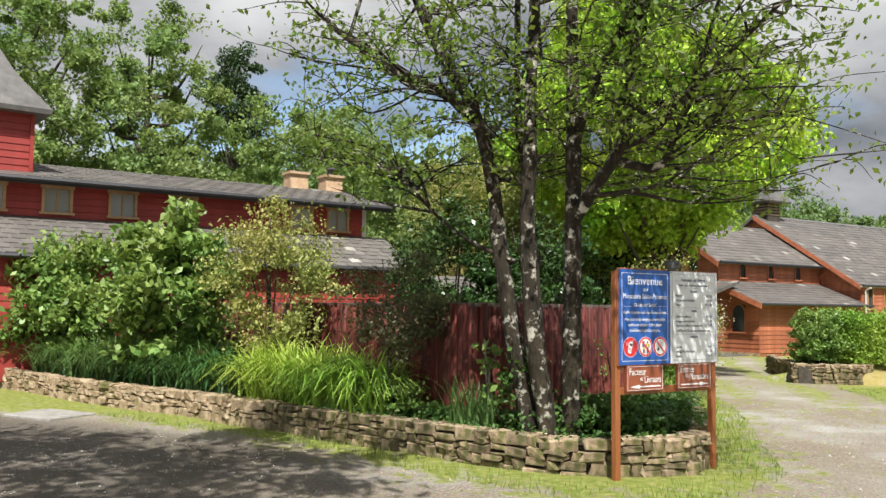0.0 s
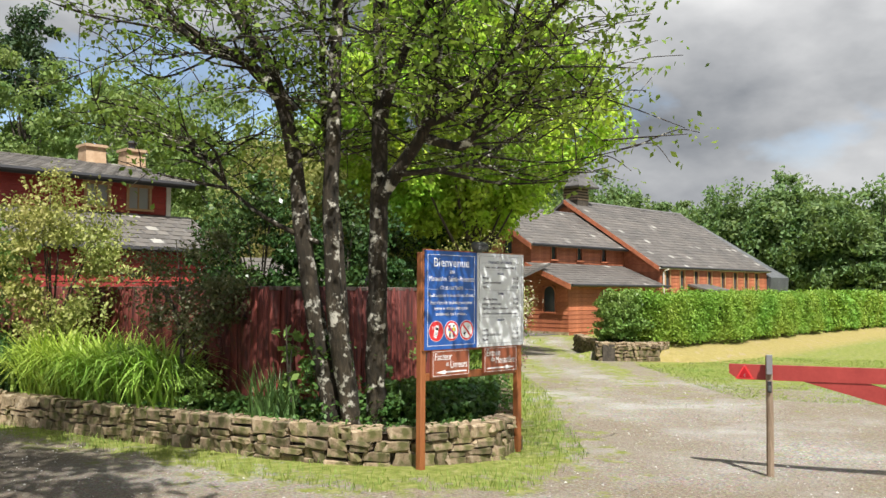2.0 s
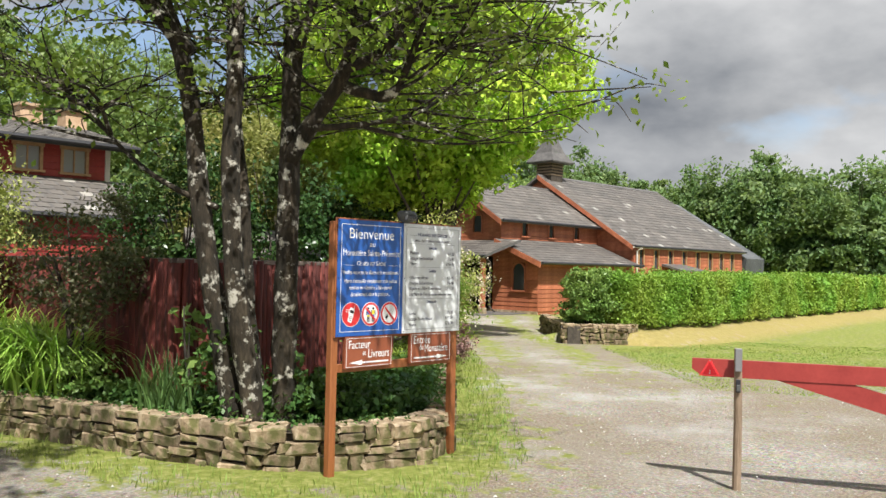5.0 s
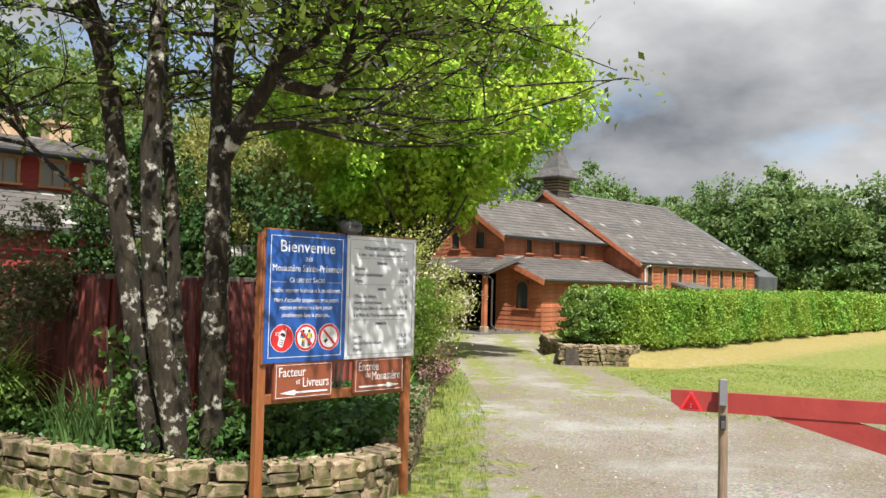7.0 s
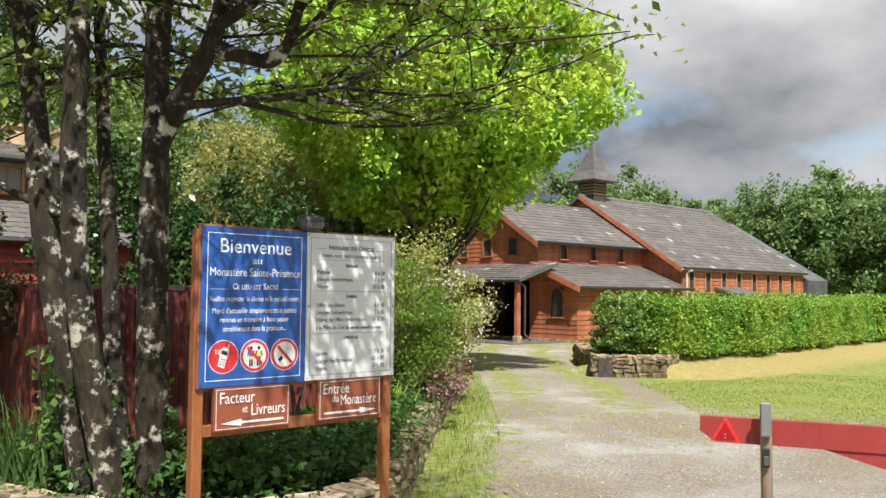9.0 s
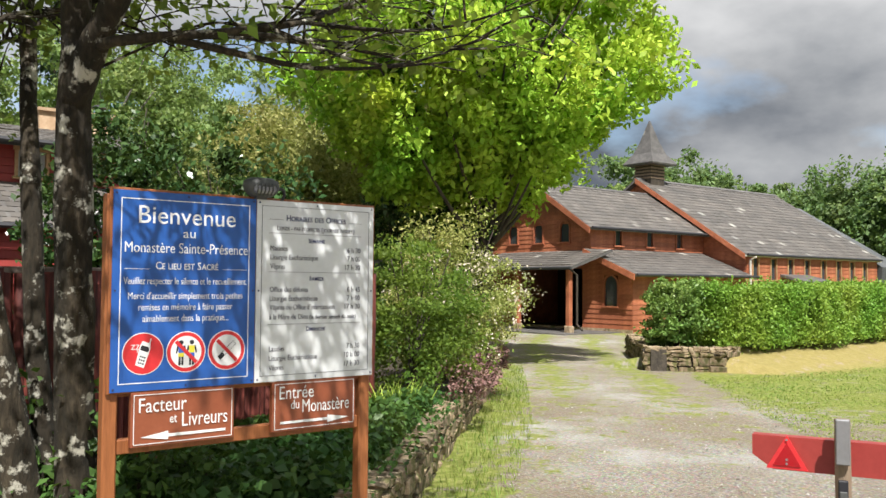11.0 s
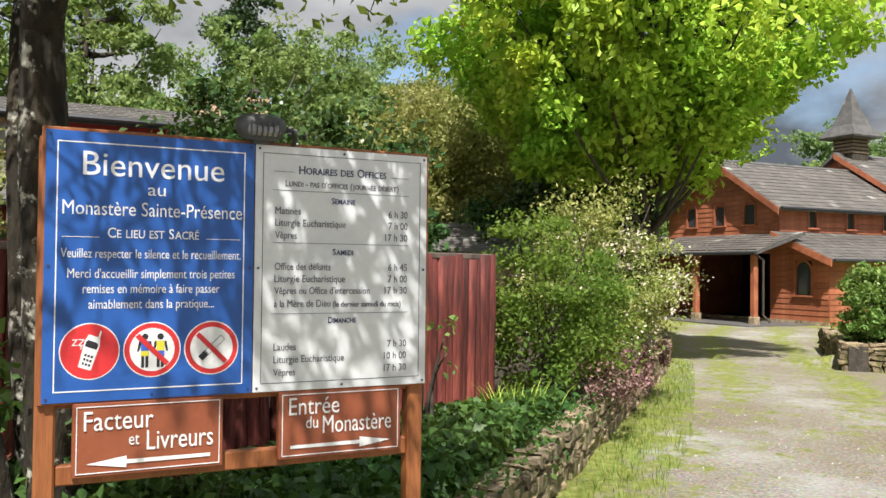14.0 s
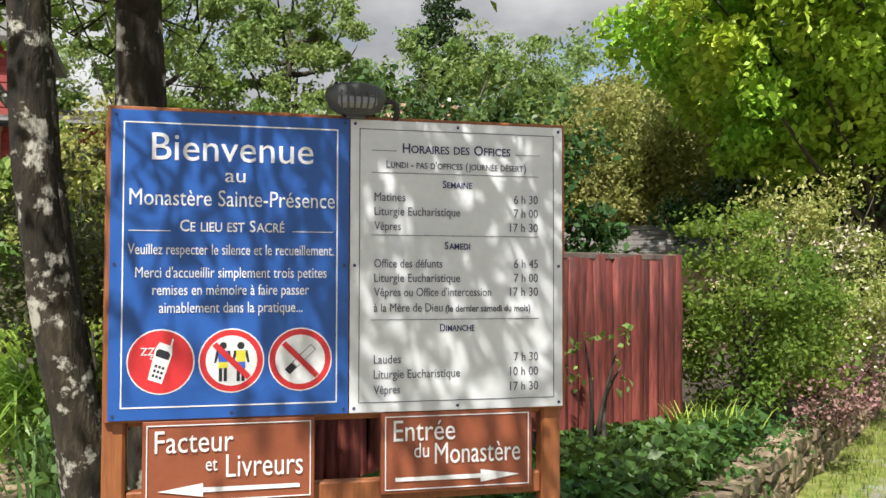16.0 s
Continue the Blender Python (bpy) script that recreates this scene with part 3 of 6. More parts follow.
def window_unit(parent, m, w, h, arched=False, frame_mat=None, pane_mat=None, mullion=False):
    """A framed pane; x across, z up from the sill, facing -y."""
    win = new("window")
    win.parent = parent
    win.matrix_local = m
    f = 0.06
    bm = bmesh.new()
    box(bm, -w / 2 - f, -w / 2, -0.045, 0.05, 0, h)
    box(bm, w / 2, w / 2 + f, -0.045, 0.05, 0, h)
    if arched:
        for k in range(8):
            a0, a1 = math.pi * k / 8, math.pi * (k + 1) / 8
            r0, r1 = w / 2, w / 2 + f
            pts = [(r0 * math.cos(a0), r0 * math.sin(a0)), (r1 * math.cos(a0), r1 * math.sin(a0)), (r1 * math.cos(a1), r1 * math.sin(a1)), (r0 * math.cos(a1), r0 * math.sin(a1))]
            fr = [bm.verts.new((x, -0.045, h + z)) for x, z in pts]
            bk = [bm.verts.new((x, 0.05, h + z)) for x, z in pts]
            bm.faces.new(fr)
            for i in range(4):
                bm.faces.new((fr[i], fr[(i + 1) % 4], bk[(i + 1) % 4], bk[i]))
    else:
        box(bm, -w / 2 - f - 0.03, w / 2 + f + 0.03, -0.055, 0.05, h, h + f + 0.02)
    if mullion:
        box(bm, -0.015, 0.015, 0.0, 0.03, 0.01, h)
    part("frame", bm, frame_mat or M_trim, win)
    part("sill", B(-w / 2 - f - 0.04, w / 2 + f + 0.04, -0.09, 0.05, -0.05, 0), frame_mat or M_trim, win)
    bm = bmesh.new()
    outline = [(-w / 2, 0), (w / 2, 0), (w / 2, h)]
    outline += [(w / 2 * math.cos(math.pi * k / 8), h + w / 2 * math.sin(math.pi * k / 8)) for k in range(1, 8)] if arched else []
    outline += [(-w / 2, h)]
    bm.faces.new([bm.verts.new((x, 0.035, z)) for x, z in outline])
    part("pane", bm, pane_mat or M_glass, win)
    return win


def build_church():
    ch = thing("church", CH, "orange brown timber-clad chapel with slate roofs and belfry", "church")
    ridge_v, ridge_z, nx0, nx1, nd = -4.4, 5.32, -6.95, -1.85, 6.4
    slope = 0.62
    eave_z = ridge_z - (nx1 - ridge_v) * slope
    lean_z = 2.82
    # openings in the entrance front: door, three upper windows, arched window in the side aisle
    door = (-5.7, -2.2, 0.0, 2.15)
    ups = [(-5.75, 3.1), (-4.4, 3.1), (-3.05, 3.1)]
    holes = [door] + [(x - 0.22, x + 0.22, z, z + 0.75) for x, z in ups] + [(-1.22, -0.6, 0.88, 1.9)]
    bm = bmesh.new()
    wall_strips(bm, holes, -8.9, 0.0, 0, 2.0, 0, 0.16)
    wall_strips(bm, holes, nx0, nx1, 2.0, eave_z, 0, 0.16)
    front = part("wall", bm, M_board, ch)
    part("gable", prism([(nx0, eave_z), (nx1, eave_z), (ridge_v, ridge_z - 0.06)], 0.0, 0.16, lambda a, r, z: (a, r, z)), M_board, ch)
    part("gable", prism([(nx1, 2.0), (0.0, 2.0), (nx1, lean_z - 0.06)], 0.0, 0.16, lambda a, r, z: (a, r, z)), M_board, ch)
    part("gable", prism([(nx0, 2.0), (nx0, lean_z - 0.06), (-8.9, 2.0)], 0.0, 0.16, lambda a, r, z: (a, r, z)), M_board, ch)

    def front_span(z0, z1):
        zm = z1
        if zm <= 2.05:
            a, b = -8.9, 0.0
        elif zm < lean_z:
            k = (zm - 2.0) / (lean_z - 2.0)
            a, b = -8.9 + k * 1.95, 0.0 - k * 1.85
        elif zm <= eave_z:
            a, b = nx0, nx1
        else:
            k = (zm - eave_z) / (ridge_z - eave_z)
            a, b = nx0 + k * (ridge_v - nx0), nx1 + k * (ridge_v - nx1)
        return cut(a, b, holes, z0, z1)
    boards(ch, M_board, lambda a, z: pose(a, -0.004, z), front_span, 0.12, ridge_z - 0.1, 0.165)
    part("plinth", B(-8.95, 0.05, -0.06, -0.03, 0, 0.12), M_stone, ch)
    # narthex flank, aisle flank, nave gable and flank
    cl = [(0.9 + 1.72 * k + 0.35, 0.9 + 1.72 * k + 0.67, 2.98, 3.55) for k in range(3)]
    bm = bmesh.new()
    wall_strips(bm, [(a, b, c, d) for a, b, c, d in cl], 0.16, nd, 0.0, eave_z, 0, 0.14)
    fl = part("wall", bm, M_board, ch)
    fl.matrix_local = pose(nx1, 0, 0, 0, 0, 90)
    side = lambda v: (lambda a, z: pose(v + 0.004, a, z, 0, 0, 90))
    boards(ch, M_board, side(nx1), lambda z0, z1: cut(0.0, nd, cl, z0, z1), lean_z + 0.02, eave_z, 0.165)
    for a, b, c, d in cl:
        window_unit(ch, pose(nx1, (a + b) / 2, c, 0, 0, 90), 0.32, 0.57, frame_mat=M_board)
    part("wall", B(-0.14, 0.0, 0.16, nd, 0, 2.05), M_board, ch)
    boards(ch, M_board, side(0.0), lambda z0, z1: [(0.0, nd)], 0.12, 2.05, 0.165)
    part("wall", B(-8.9, -8.76, 0.16, nd, 0, 2.05), M_board, ch)
    part("wall", B(nx0, nx0 + 0.14, 0.16, nd, 0, eave_z), M_board, ch)
    nv0, nv1, nr, nz, ne, nend = -9.95, 0.02, -4.97, 6.02, 2.86, 16.3
    part("gable", prism([(nv0, 0), (nv1, 0), (nv1, ne), (nr, nz - 0.06), (nv0, ne)], nd, nd + 0.15, lambda a, r, z: (a, r, z)), M_board, ch)

    def nave_span(z0, z1):
        k = max(0.0, (z1 - ne) / (nz - ne))
        return [(nv0 + k * (nr - nv0), nv1 + k * (nr - nv1))]
    boards(ch, M_board, lambda a, z: pose(a, nd - 0.004, z), nave_span, 1.9, nz - 0.1, 0.165)
    part("gable", prism([(nv0, 0), (nv1, 0), (nv1, ne), (nr, nz - 0.06), (nv0, ne)], nend - 0.15, nend, lambda a, r, z: (a, r, z)), M_board, ch)
    nw = [(u - 0.17, u + 0.17, 1.82, 2.62) for u in (6.95, 8.15, 9.35, 10.55, 11.8, 13.0, 14.1, 15.2)]
    bm = bmesh.new()
    wall_strips(bm, nw, nd + 0.15, nend - 0.15, 0, ne, 0, 0.14)
    w = part("wall", bm, M_board, ch)
    w.matrix_local = pose(nv1, 0, 0, 0, 0, 90)
    boards(ch, M_board, side(nv1), lambda z0, z1: cut(nd, nend, nw, z0, z1), 0.3, ne, 0.165)
    for a, b, c, d in nw:
        window_unit(ch, pose(nv1, (a + b) / 2, c, 0, 0, 90), 0.34, 0.8)
    part("wall", B(nv0, nv0 + 0.14, nd + 0.15, nend - 0.15, 0, ne), M_board, ch)
    for z in (ne - 0.06,):
        part("fascia", B(nv1 + 0.10, nv1 + 0.125, nd - 0.25, nend + 0.2, z - 0.13, z - 0.03), M_whitetrim, ch)
    # roofs
    o = 0.32
    slate_roof(ch, (ridge_v, -0.35, ridge_z), (0, nd + 0.3, 0), (nx1 - ridge_v + o, 0, -(nx1 - ridge_v + o) * slope), 13, 22, "weathered grey slate roof", 1)
    slate_roof(ch, (ridge_v, -0.35, ridge_z), (0, nd + 0.3, 0), (nx0 - ridge_v - o, 0, -(ridge_v - nx0 + o) * slope), 13, 22, "weathered grey slate roof", 2)
    slate_roof(ch, (nx1 + 0.01, -0.35, lean_z), (0, nd + 0.2, 0), (2.25, 0, -0.88), 9, 22, "weathered grey slate roof", 3)
    slate_roof(ch, (nx0 - 0.01, -0.35, lean_z), (0, nd + 0.2, 0), (-2.3, 0, -0.88), 9, 22, "weathered grey slate roof", 4)
    ns = (nz - ne) / (nv1 - nr)
    slate_roof(ch, (nr, nd - 0.3, nz), (0, nend - nd + 0.5, 0), (nv1 - nr + 0.14, 0, -(nv1 - nr + 0.14) * ns), 22, 34, "broad grey slate nave roof", 5)
    slate_roof(ch, (nr, nd - 0.3, nz), (0, nend - nd + 0.5, 0), (nv0 - nr - o, 0, -(nr - nv0 + o) * ns), 22, 34, "broad grey slate nave roof", 6)
    part("ridge_cap", prism([(nr - 0.14, nz - 0.05), (nr, nz + 0.05), (nr + 0.14, nz - 0.05)], nd - 0.3, nend + 0.2, lambda a, r, z: (a, r, z)), M_slate, ch)
    part("ridge_cap", prism([(ridge_v - 0.12, ridge_z - 0.04), (ridge_v, ridge_z + 0.045), (ridge_v + 0.12, ridge_z - 0.04)], -0.35, nd, lambda a, r, z: (a, r, z)), M_slate, ch)

    def verge_board(a0, z0, a1, z1, r):
        part("bargeboard", prism([(a0, z0), (a1, z1), (a1, z1 - 0.2), (a0, z0 - 0.2)], r, r + 0.035, lambda a, q, z: (a, q, z)), M_board, ch)
    verge_board(ridge_v, ridge_z - 0.01, nx1 + o, ridge_z - (nx1 + o - ridge_v) * slope - 0.01, -0.39)
    verge_board(nx0 - o, ridge_z - (ridge_v - nx0 + o) * slope - 0.01, ridge_v, ridge_z - 0.01, -0.39)
    verge_board(nx1, lean_z, nx1 + 2.25, lean_z - 0.88, -0.39)
    verge_board(nr, nz, nv1 + 0.14, nz - (nv1 + 0.14 - nr) * ns, nd - 0.34)
    for a, z, r0, r1 in ((nx1 + o + 0.05, eave_z - 0.2, -0.3, nd), (nx1 + 2.3, 1.92, -0.3, nd + 0.1), (nv1 + 0.19, ne - 0.11, nd - 0.2, nend + 0.1)):
        part("gutter", tube(bmesh.new(), [(a, r0, z), (a, r1, z)], [0.05, 0.05], 6), M_lead, ch)
    part("downpipe", tube(bmesh.new(), [(nv1 + 0.1, nd + 0.1, 0), (nv1 + 0.1, nd + 0.1, ne - 0.3), (nv1 + 0.34, nd + 0.1, ne - 0.2)], [0.04] * 3, 6), M_whitetrim, ch)
    for x, z in ups:
        window_unit(ch, pose(x, 0, z), 0.44, 0.52, True, M_board)
    window_unit(ch, pose(-0.91, 0, 0.88), 0.58, 0.72, True, M_board)
    # belfry
    bel = part("belfry", B(nr - 0.42, nr + 0.42, 6.58, 7.42, 5.5, 6.75), M_bark2, ch, "small louvred timber belfry with a slate spire")
    for k in range(5):
        z = 6.05 + k * 0.135
        part("louvre", B(nr - 0.45, nr + 0.45, 6.55, 7.45, z, z + 0.07), M_post, bel)
    bm = bmesh.new()
    rings = []
    for hw, z in ((0.78, 6.62), (0.80, 6.68), (0.48, 7.12), (0.30, 7.6), (0.02, 8.55)):
        rings.append([bm.verts.new((nr + sx * hw, 7.0 + sy * hw, z)) for sx, sy in ((-1, -1), (1, -1), (1, 1), (-1, 1))])
    for a, b in zip(rings, rings[1:]):
        for i in range(4):
            bm.faces.new((a[i], a[(i + 1) % 4], b[(i + 1) % 4], b[i]))
    bm.faces.new(rings[0][::-1])
    bm.faces.new(rings[-1])
    part("spire", bm, M_slate, bel)
    # porch
    px0, px1, pd = -6.2, -1.15, -1.75
    slate_roof(ch, (px0 - 0.2, -0.01, 2.78), (px1 - px0 + 0.5, 0, 0), (0, pd - 0.2, -0.62), 8, 18, "dark porch roof", 7)
    for x in (px0, -3.6, px1):
        pst = part("porch_post", B(x - 0.08, x + 0.08, pd - 0.08, pd + 0.08, 0.25, 2.2, bevel=0.01), M_board, ch)
        part("stone_foot", B(x - 0.12, x + 0.12, pd - 0.12, pd + 0.12, 0, 0.25, bevel=0.02), M_stone, pst)
    part("porch_beam", B(px0 - 0.1, px1 + 0.1, pd - 0.07, pd + 0.07, 2.1, 2.24), M_bark2, ch)
    part("gutter", tube(bmesh.new(), [(px0 - 0.2, pd - 0.24, 2.12), (px1 + 0.3, pd - 0.24, 2.12)], [0.055] * 2, 6), M_lead, ch)
    part("downpipe", tube(bmesh.new(), [(px1 + 0.2, pd - 0.2, 2.1), (px1 + 0.25, pd + 0.1, 1.9), (px1 + 0.25, pd + 0.1, 0.3), (px1 + 0.5, pd + 0.1, 0.12)], [0.035] * 4, 6), M_bark2, ch)
    part("porch_wall", B(px0 - 0.06, px0 + 0.06, pd + 0.08, -0.03, 0, 2.2), M_board, ch)
    part("porch_floor", B(px0 - 0.5, px1 + 0.7, pd - 0.9, -0.07, 0.0, 0.035), M_slate, ch)
    # interior seen through the open entrance, its shade put into a near-black colour
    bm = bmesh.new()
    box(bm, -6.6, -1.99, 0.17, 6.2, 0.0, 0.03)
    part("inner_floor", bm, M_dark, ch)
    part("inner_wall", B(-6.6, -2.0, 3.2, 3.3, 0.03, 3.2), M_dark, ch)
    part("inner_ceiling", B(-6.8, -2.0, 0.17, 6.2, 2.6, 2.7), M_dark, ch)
    part("door", B(-4.0, -3.1, 3.12, 3.19, 0.03, 2.05), M_bark2, ch, "dark inner door in shade")
    part("notice", B(-2.9, -2.5, 3.16, 3.19, 1.2, 1.75), M_whitetrim, ch, "white notice on the inner wall")
    # side entrance canopy and the sheeted end
    can = part("canopy", prism([(0.03, 2.05), (1.1, 1.78), (1.1, 1.70), (0.03, 1.95)], 8.6, 10.6, lambda a, r, z: (a, r, z)), M_slate, ch, "small slate canopy over a side door")
    for r in (8.7, 10.5):
        part("canopy_post", B(0.98, 1.06, r - 0.04, r + 0.04, 0, 1.72), M_board, can)
    part("side_door", B(0.03, 0.07, 9.1, 10.1, 0.05, 1.75), M_bark2, ch)
    tagged(part("sheeted_annex", prism([(-9.5, 0), (0.0, 0), (0.15, 2.45), (-4.9, 5.5), (-9.6, 2.4)], nend + 0.25, nend + 2.3, lambda a, r, z: (a, r, z)), M_tarp), "grey plastic-sheeted extension at the church's end", "shed").matrix_world = CH


# ---- house ----
def build_house():
    ho = thing("house", HO, "red timber house with long low slate roof", "house")
    L, W, s0, ev = 16.0, 5.0, 3.35, 4.12
    wy = [-0.75, -1.75, -4.7, -6.05, -7.4, -8.7]
    holes = [(-y - 0.28, -y + 0.28, s0 + 0.1, ev - 0.12) for y in wy]
    bm = bmesh.new()
    wall_strips(bm, holes, 0.0, L, 0, ev, 0, 0.14)
    w = part("wall", bm, M_redboard, ho)
    w.matrix_local = pose(-0.14, 0, 0, 0, 0, -90)
    boards(ho, M_redboard, lambda a, z: pose(0.004, -L + a, z, 0, 0, 90), lambda z0, z1: cut(0, L, [(L + y - 0.28, L + y + 0.28, s0 + 0.1, ev - 0.12) for y in wy], z0, z1), s0, ev, 0.15)
    for y in wy:
        window_unit(ho, pose(0, y, s0 + 0.1, 0, 0, 90), 0.5, ev - s0 - 0.26, pane_mat=M_pale_glass, mullion=True)
    part("corner_board", B(-0.02, 0.05, -0.06, 0.05, 0, ev), M_whitetrim, ho)
    part("wall", B(-W, -0.14, -0.14, 0.0, 0, ev), M_redboard, ho)
    part("gable", prism([(-W, ev), (0, ev), (-W / 2, ev + 0.62)], -0.14, 0, lambda a, r, z: (a, r, z)), M_redboard, ho)
    part("wall", B(-W, -W + 0.14, -L, -0.14, 0, ev), M_redboard, ho)
    slate_roof(ho, (-W / 2, -L, ev + 0.72), (0, L + 0.55, 0), (W / 2 + 0.5, 0, -0.72), 9, 48, "long grey slate roof", 11)
    slate_roof(ho, (-W / 2, -L, ev + 0.72), (0, L + 0.55, 0), (-W / 2 - 0.5, 0, -0.72), 9, 48, "long grey slate roof", 12)
    part("gutter", tube(bmesh.new(), [(0.56, -L, ev - 0.05), (0.56, 0.5, ev - 0.05)], [0.055] * 2, 6), M_lead, ho)
    part("fascia", B(0.44, 0.47, -L, 0.55, ev - 0.14, ev - 0.01), M_lead, ho)
    # lower side roof and wall
    slate_roof(ho, (0.02, -L, s0 - 0.02), (0, L + 0.6, 0), (1.6, 0, -0.86), 8, 50, "lower grey slate roof", 13)
    part("lower_wall", B(1.2, 1.35, -L, 0.3, 0, 2.55), M_redboard, ho)
    boards(ho, M_redboard, lambda a, z: pose(1.354, -L + a, z, 0, 0, 90), lambda z0, z1: [(0, L + 0.3)], 1.4, 2.45, 0.15)
    part("lower_wall", B(0.0, 1.2, 0.15, 0.3, 0, 2.55), M_redboard, ho)
    part("gutter", tube(bmesh.new(), [(1.66, -L, 2.42), (1.66, 0.6, 2.42)], [0.055] * 2, 6), M_lead, ho)
    for y, h, cowl in ((-0.85, 0.52, False), (0.22, 0.52, True)):
        c = part("chimney", prism([(-0.3, 0), (0.3, 0), (0.22, h), (-0.22, h)], y - 0.26, y + 0.26, lambda a, r, z: (a - W / 2, r, z + ev + 0.55)), M_chim, ho, "buff rendered chimney")
        part("chimney_cap", B(-W / 2 - 0.3, -W / 2 + 0.3, y - 0.3, y + 0.3, ev + 0.55 + h, ev + 0.62 + h), M_chim, c)
        if cowl:
            part("cowl", tube(bmesh.new(), [(-W / 2, y, ev + h + 0.6), (-W / 2, y, ev + h + 0.78), (-W / 2, y, ev + h + 0.8), (-W / 2, y, ev + h + 0.86)], [0.1, 0.1, 0.17, 0.1], 10), M_lead, c)
    # tower at the near end
    tw = thing("tower", Matrix.Translation((-17.5, 11.6, 0)) @ Matrix.Rotation(radians(-24), 4, "Z"), "square red timber tower with slate pyramid roof", "tower")
    part("wall", B(-1.3, 0.85, -1.3, 0.85, 0, 5.75), M_redboard, tw)
    boards(tw, M_redboard, lambda a, z: pose(0.854, -1.3 + a, z, 0, 0, 90), lambda z0, z1: [(0, 2.15)], 2.6, 5.75, 0.15)
    boards(tw, M_redboard, lambda a, z: pose(-1.3 + a, -1.304, z), lambda z0, z1: [(0, 2.15)], 2.6, 5.75, 0.15)
    part("corner_board", B(0.82, 0.9, 0.82, 0.9, 0, 5.75), M_redboard, tw)
    bm = bmesh.new()
    rings = [[bm.verts.new((-0.22 + sx * hw, -0.22 + sy * hw, z)) for sx, sy in ((-1, -1), (1, -1), (1, 1), (-1, 1))] for hw, z in ((1.38, 5.66), (1.4, 5.76), (0.8, 6.55), (0.03, 8.0))]
    for a, b in zip(rings, rings[1:]):
        for i in range(4):
            bm.faces.new((a[i], a[(i + 1) % 4], b[(i + 1) % 4], b[i]))
    bm.faces.new(rings[0][::-1])
    part("roof", bm, M_slate, tw)


build_church()
build_house()


# ---- fence ----
def build_fence():
    fe = thing("slab_fence", Matrix.Translation((-3.45, 12.75, BED_Z)), "red stained fence of upright wooden slabs", "fence")
    rng = random.Random(4)
    kinds = []
    for k in range(6):
        bm = bmesh.new()
        w, d, n = 0.05 + 0.005 * k, 0.05 + 0.008 * (k % 3), 5
        rings = []
        for j in range(4):
            z, r = j / 3, 1 + rng.uniform(-0.12, 0.1)
            off = rng.uniform(-0.008, 0.008)
            rings.append([bm.verts.new((off + w * r * math.cos(math.pi * i / (n - 1)), -d * r * math.sin(math.pi * i / (n - 1)) * rng.uniform(0.85, 1.1), z)) for i in range(n)])
        for a, b in zip(rings, rings[1:]):
            for i in range(n - 1):
                bm.faces.new((a[i + 1], a[i], b[i], b[i + 1]))
            bm.faces.new((a[0], a[-1], b[-1], b[0]))
        bm.faces.new(rings[-1][::-1])
        bmesh.ops.recalc_face_normals(bm, faces=bm.faces)
        me = bpy.data.meshes.new("slab")
        bm.to_mesh(me)
        bm.free()
        me.materials.append(M_slab)
        me.shade_smooth()
        kinds.append(me)
    inv = fe.matrix_world.inverted()
    slabs = [(p, 1.65) for p in along(FENCE[:5], 0.145)] + [(p, 1.0) for p in along(FENCE[4:], 0.088)]
    for (x, y, a, r), broad in slabs:
        ob = new("slab", rng.choice(kinds))
        ob.parent = fe
        h = 1.66 - BED_Z + 0.1 + rng.uniform(-0.03, 0.02)
        ob.matrix_local = inv @ Matrix.Translation((x, y, BED_Z - 0.1)) @ Matrix.Rotation(a + rng.uniform(-0.12, 0.12), 4, "Z") @ Matrix.Rotation(rng.uniform(-0.015, 0.015), 4, "Y") @ Matrix.Diagonal((rng.choice((-1, 1)) * rng.uniform(0.9, 1.15) * broad, rng.uniform(0.8, 1.3) * (0.5 + 0.5 * broad), h, 1))
    for (x0, y0), (x1, y1) in zip(FENCE, FENCE[1:]):
        a, ln = math.atan2(y1 - y0, x1 - x0), math.hypot(x1 - x0, y1 - y0)
        for nm, z, mt, dy in (("capping", 1.655, M_cap, 0.0), ("rail", 1.2, M_slab, 0.05), ("rail", 0.6, M_slab, 0.05)):
            ob = part(nm, B(0, ln, dy - 0.045, dy + 0.035, -0.02, 0.025, bevel=0.006), mt, fe)
            ob.matrix_local = inv @ Matrix.Translation((x0, y0, z)) @ Matrix.Rotation(a, 4, "Z")


build_fence()


# ---- stone walls ----
def stone_mesh(rng, w, h, d):
    bm = bmesh.new()
    bmesh.ops.create_cube(bm, size=1)
    bmesh.ops.bevel(bm, geom=bm.edges[:], offset=0.085, segments=1, affect="EDGES")
    tilt = rng.uniform(-0.25, 0.25)
    for v in bm.verts:
        v.co = Vector((v.co.x * w, v.co.y * d, v.co.z * h)) + Vector([rng.uniform(-1, 1) * s for s in (0.02, 0.013, 0.012)]) + Vector((tilt * v.co.z * h, 0, 0))
    me = bpy.data.meshes.new("stone")
    bm.to_mesh(me)
    bm.free()
    me.materials.append(M_stone)
    return me


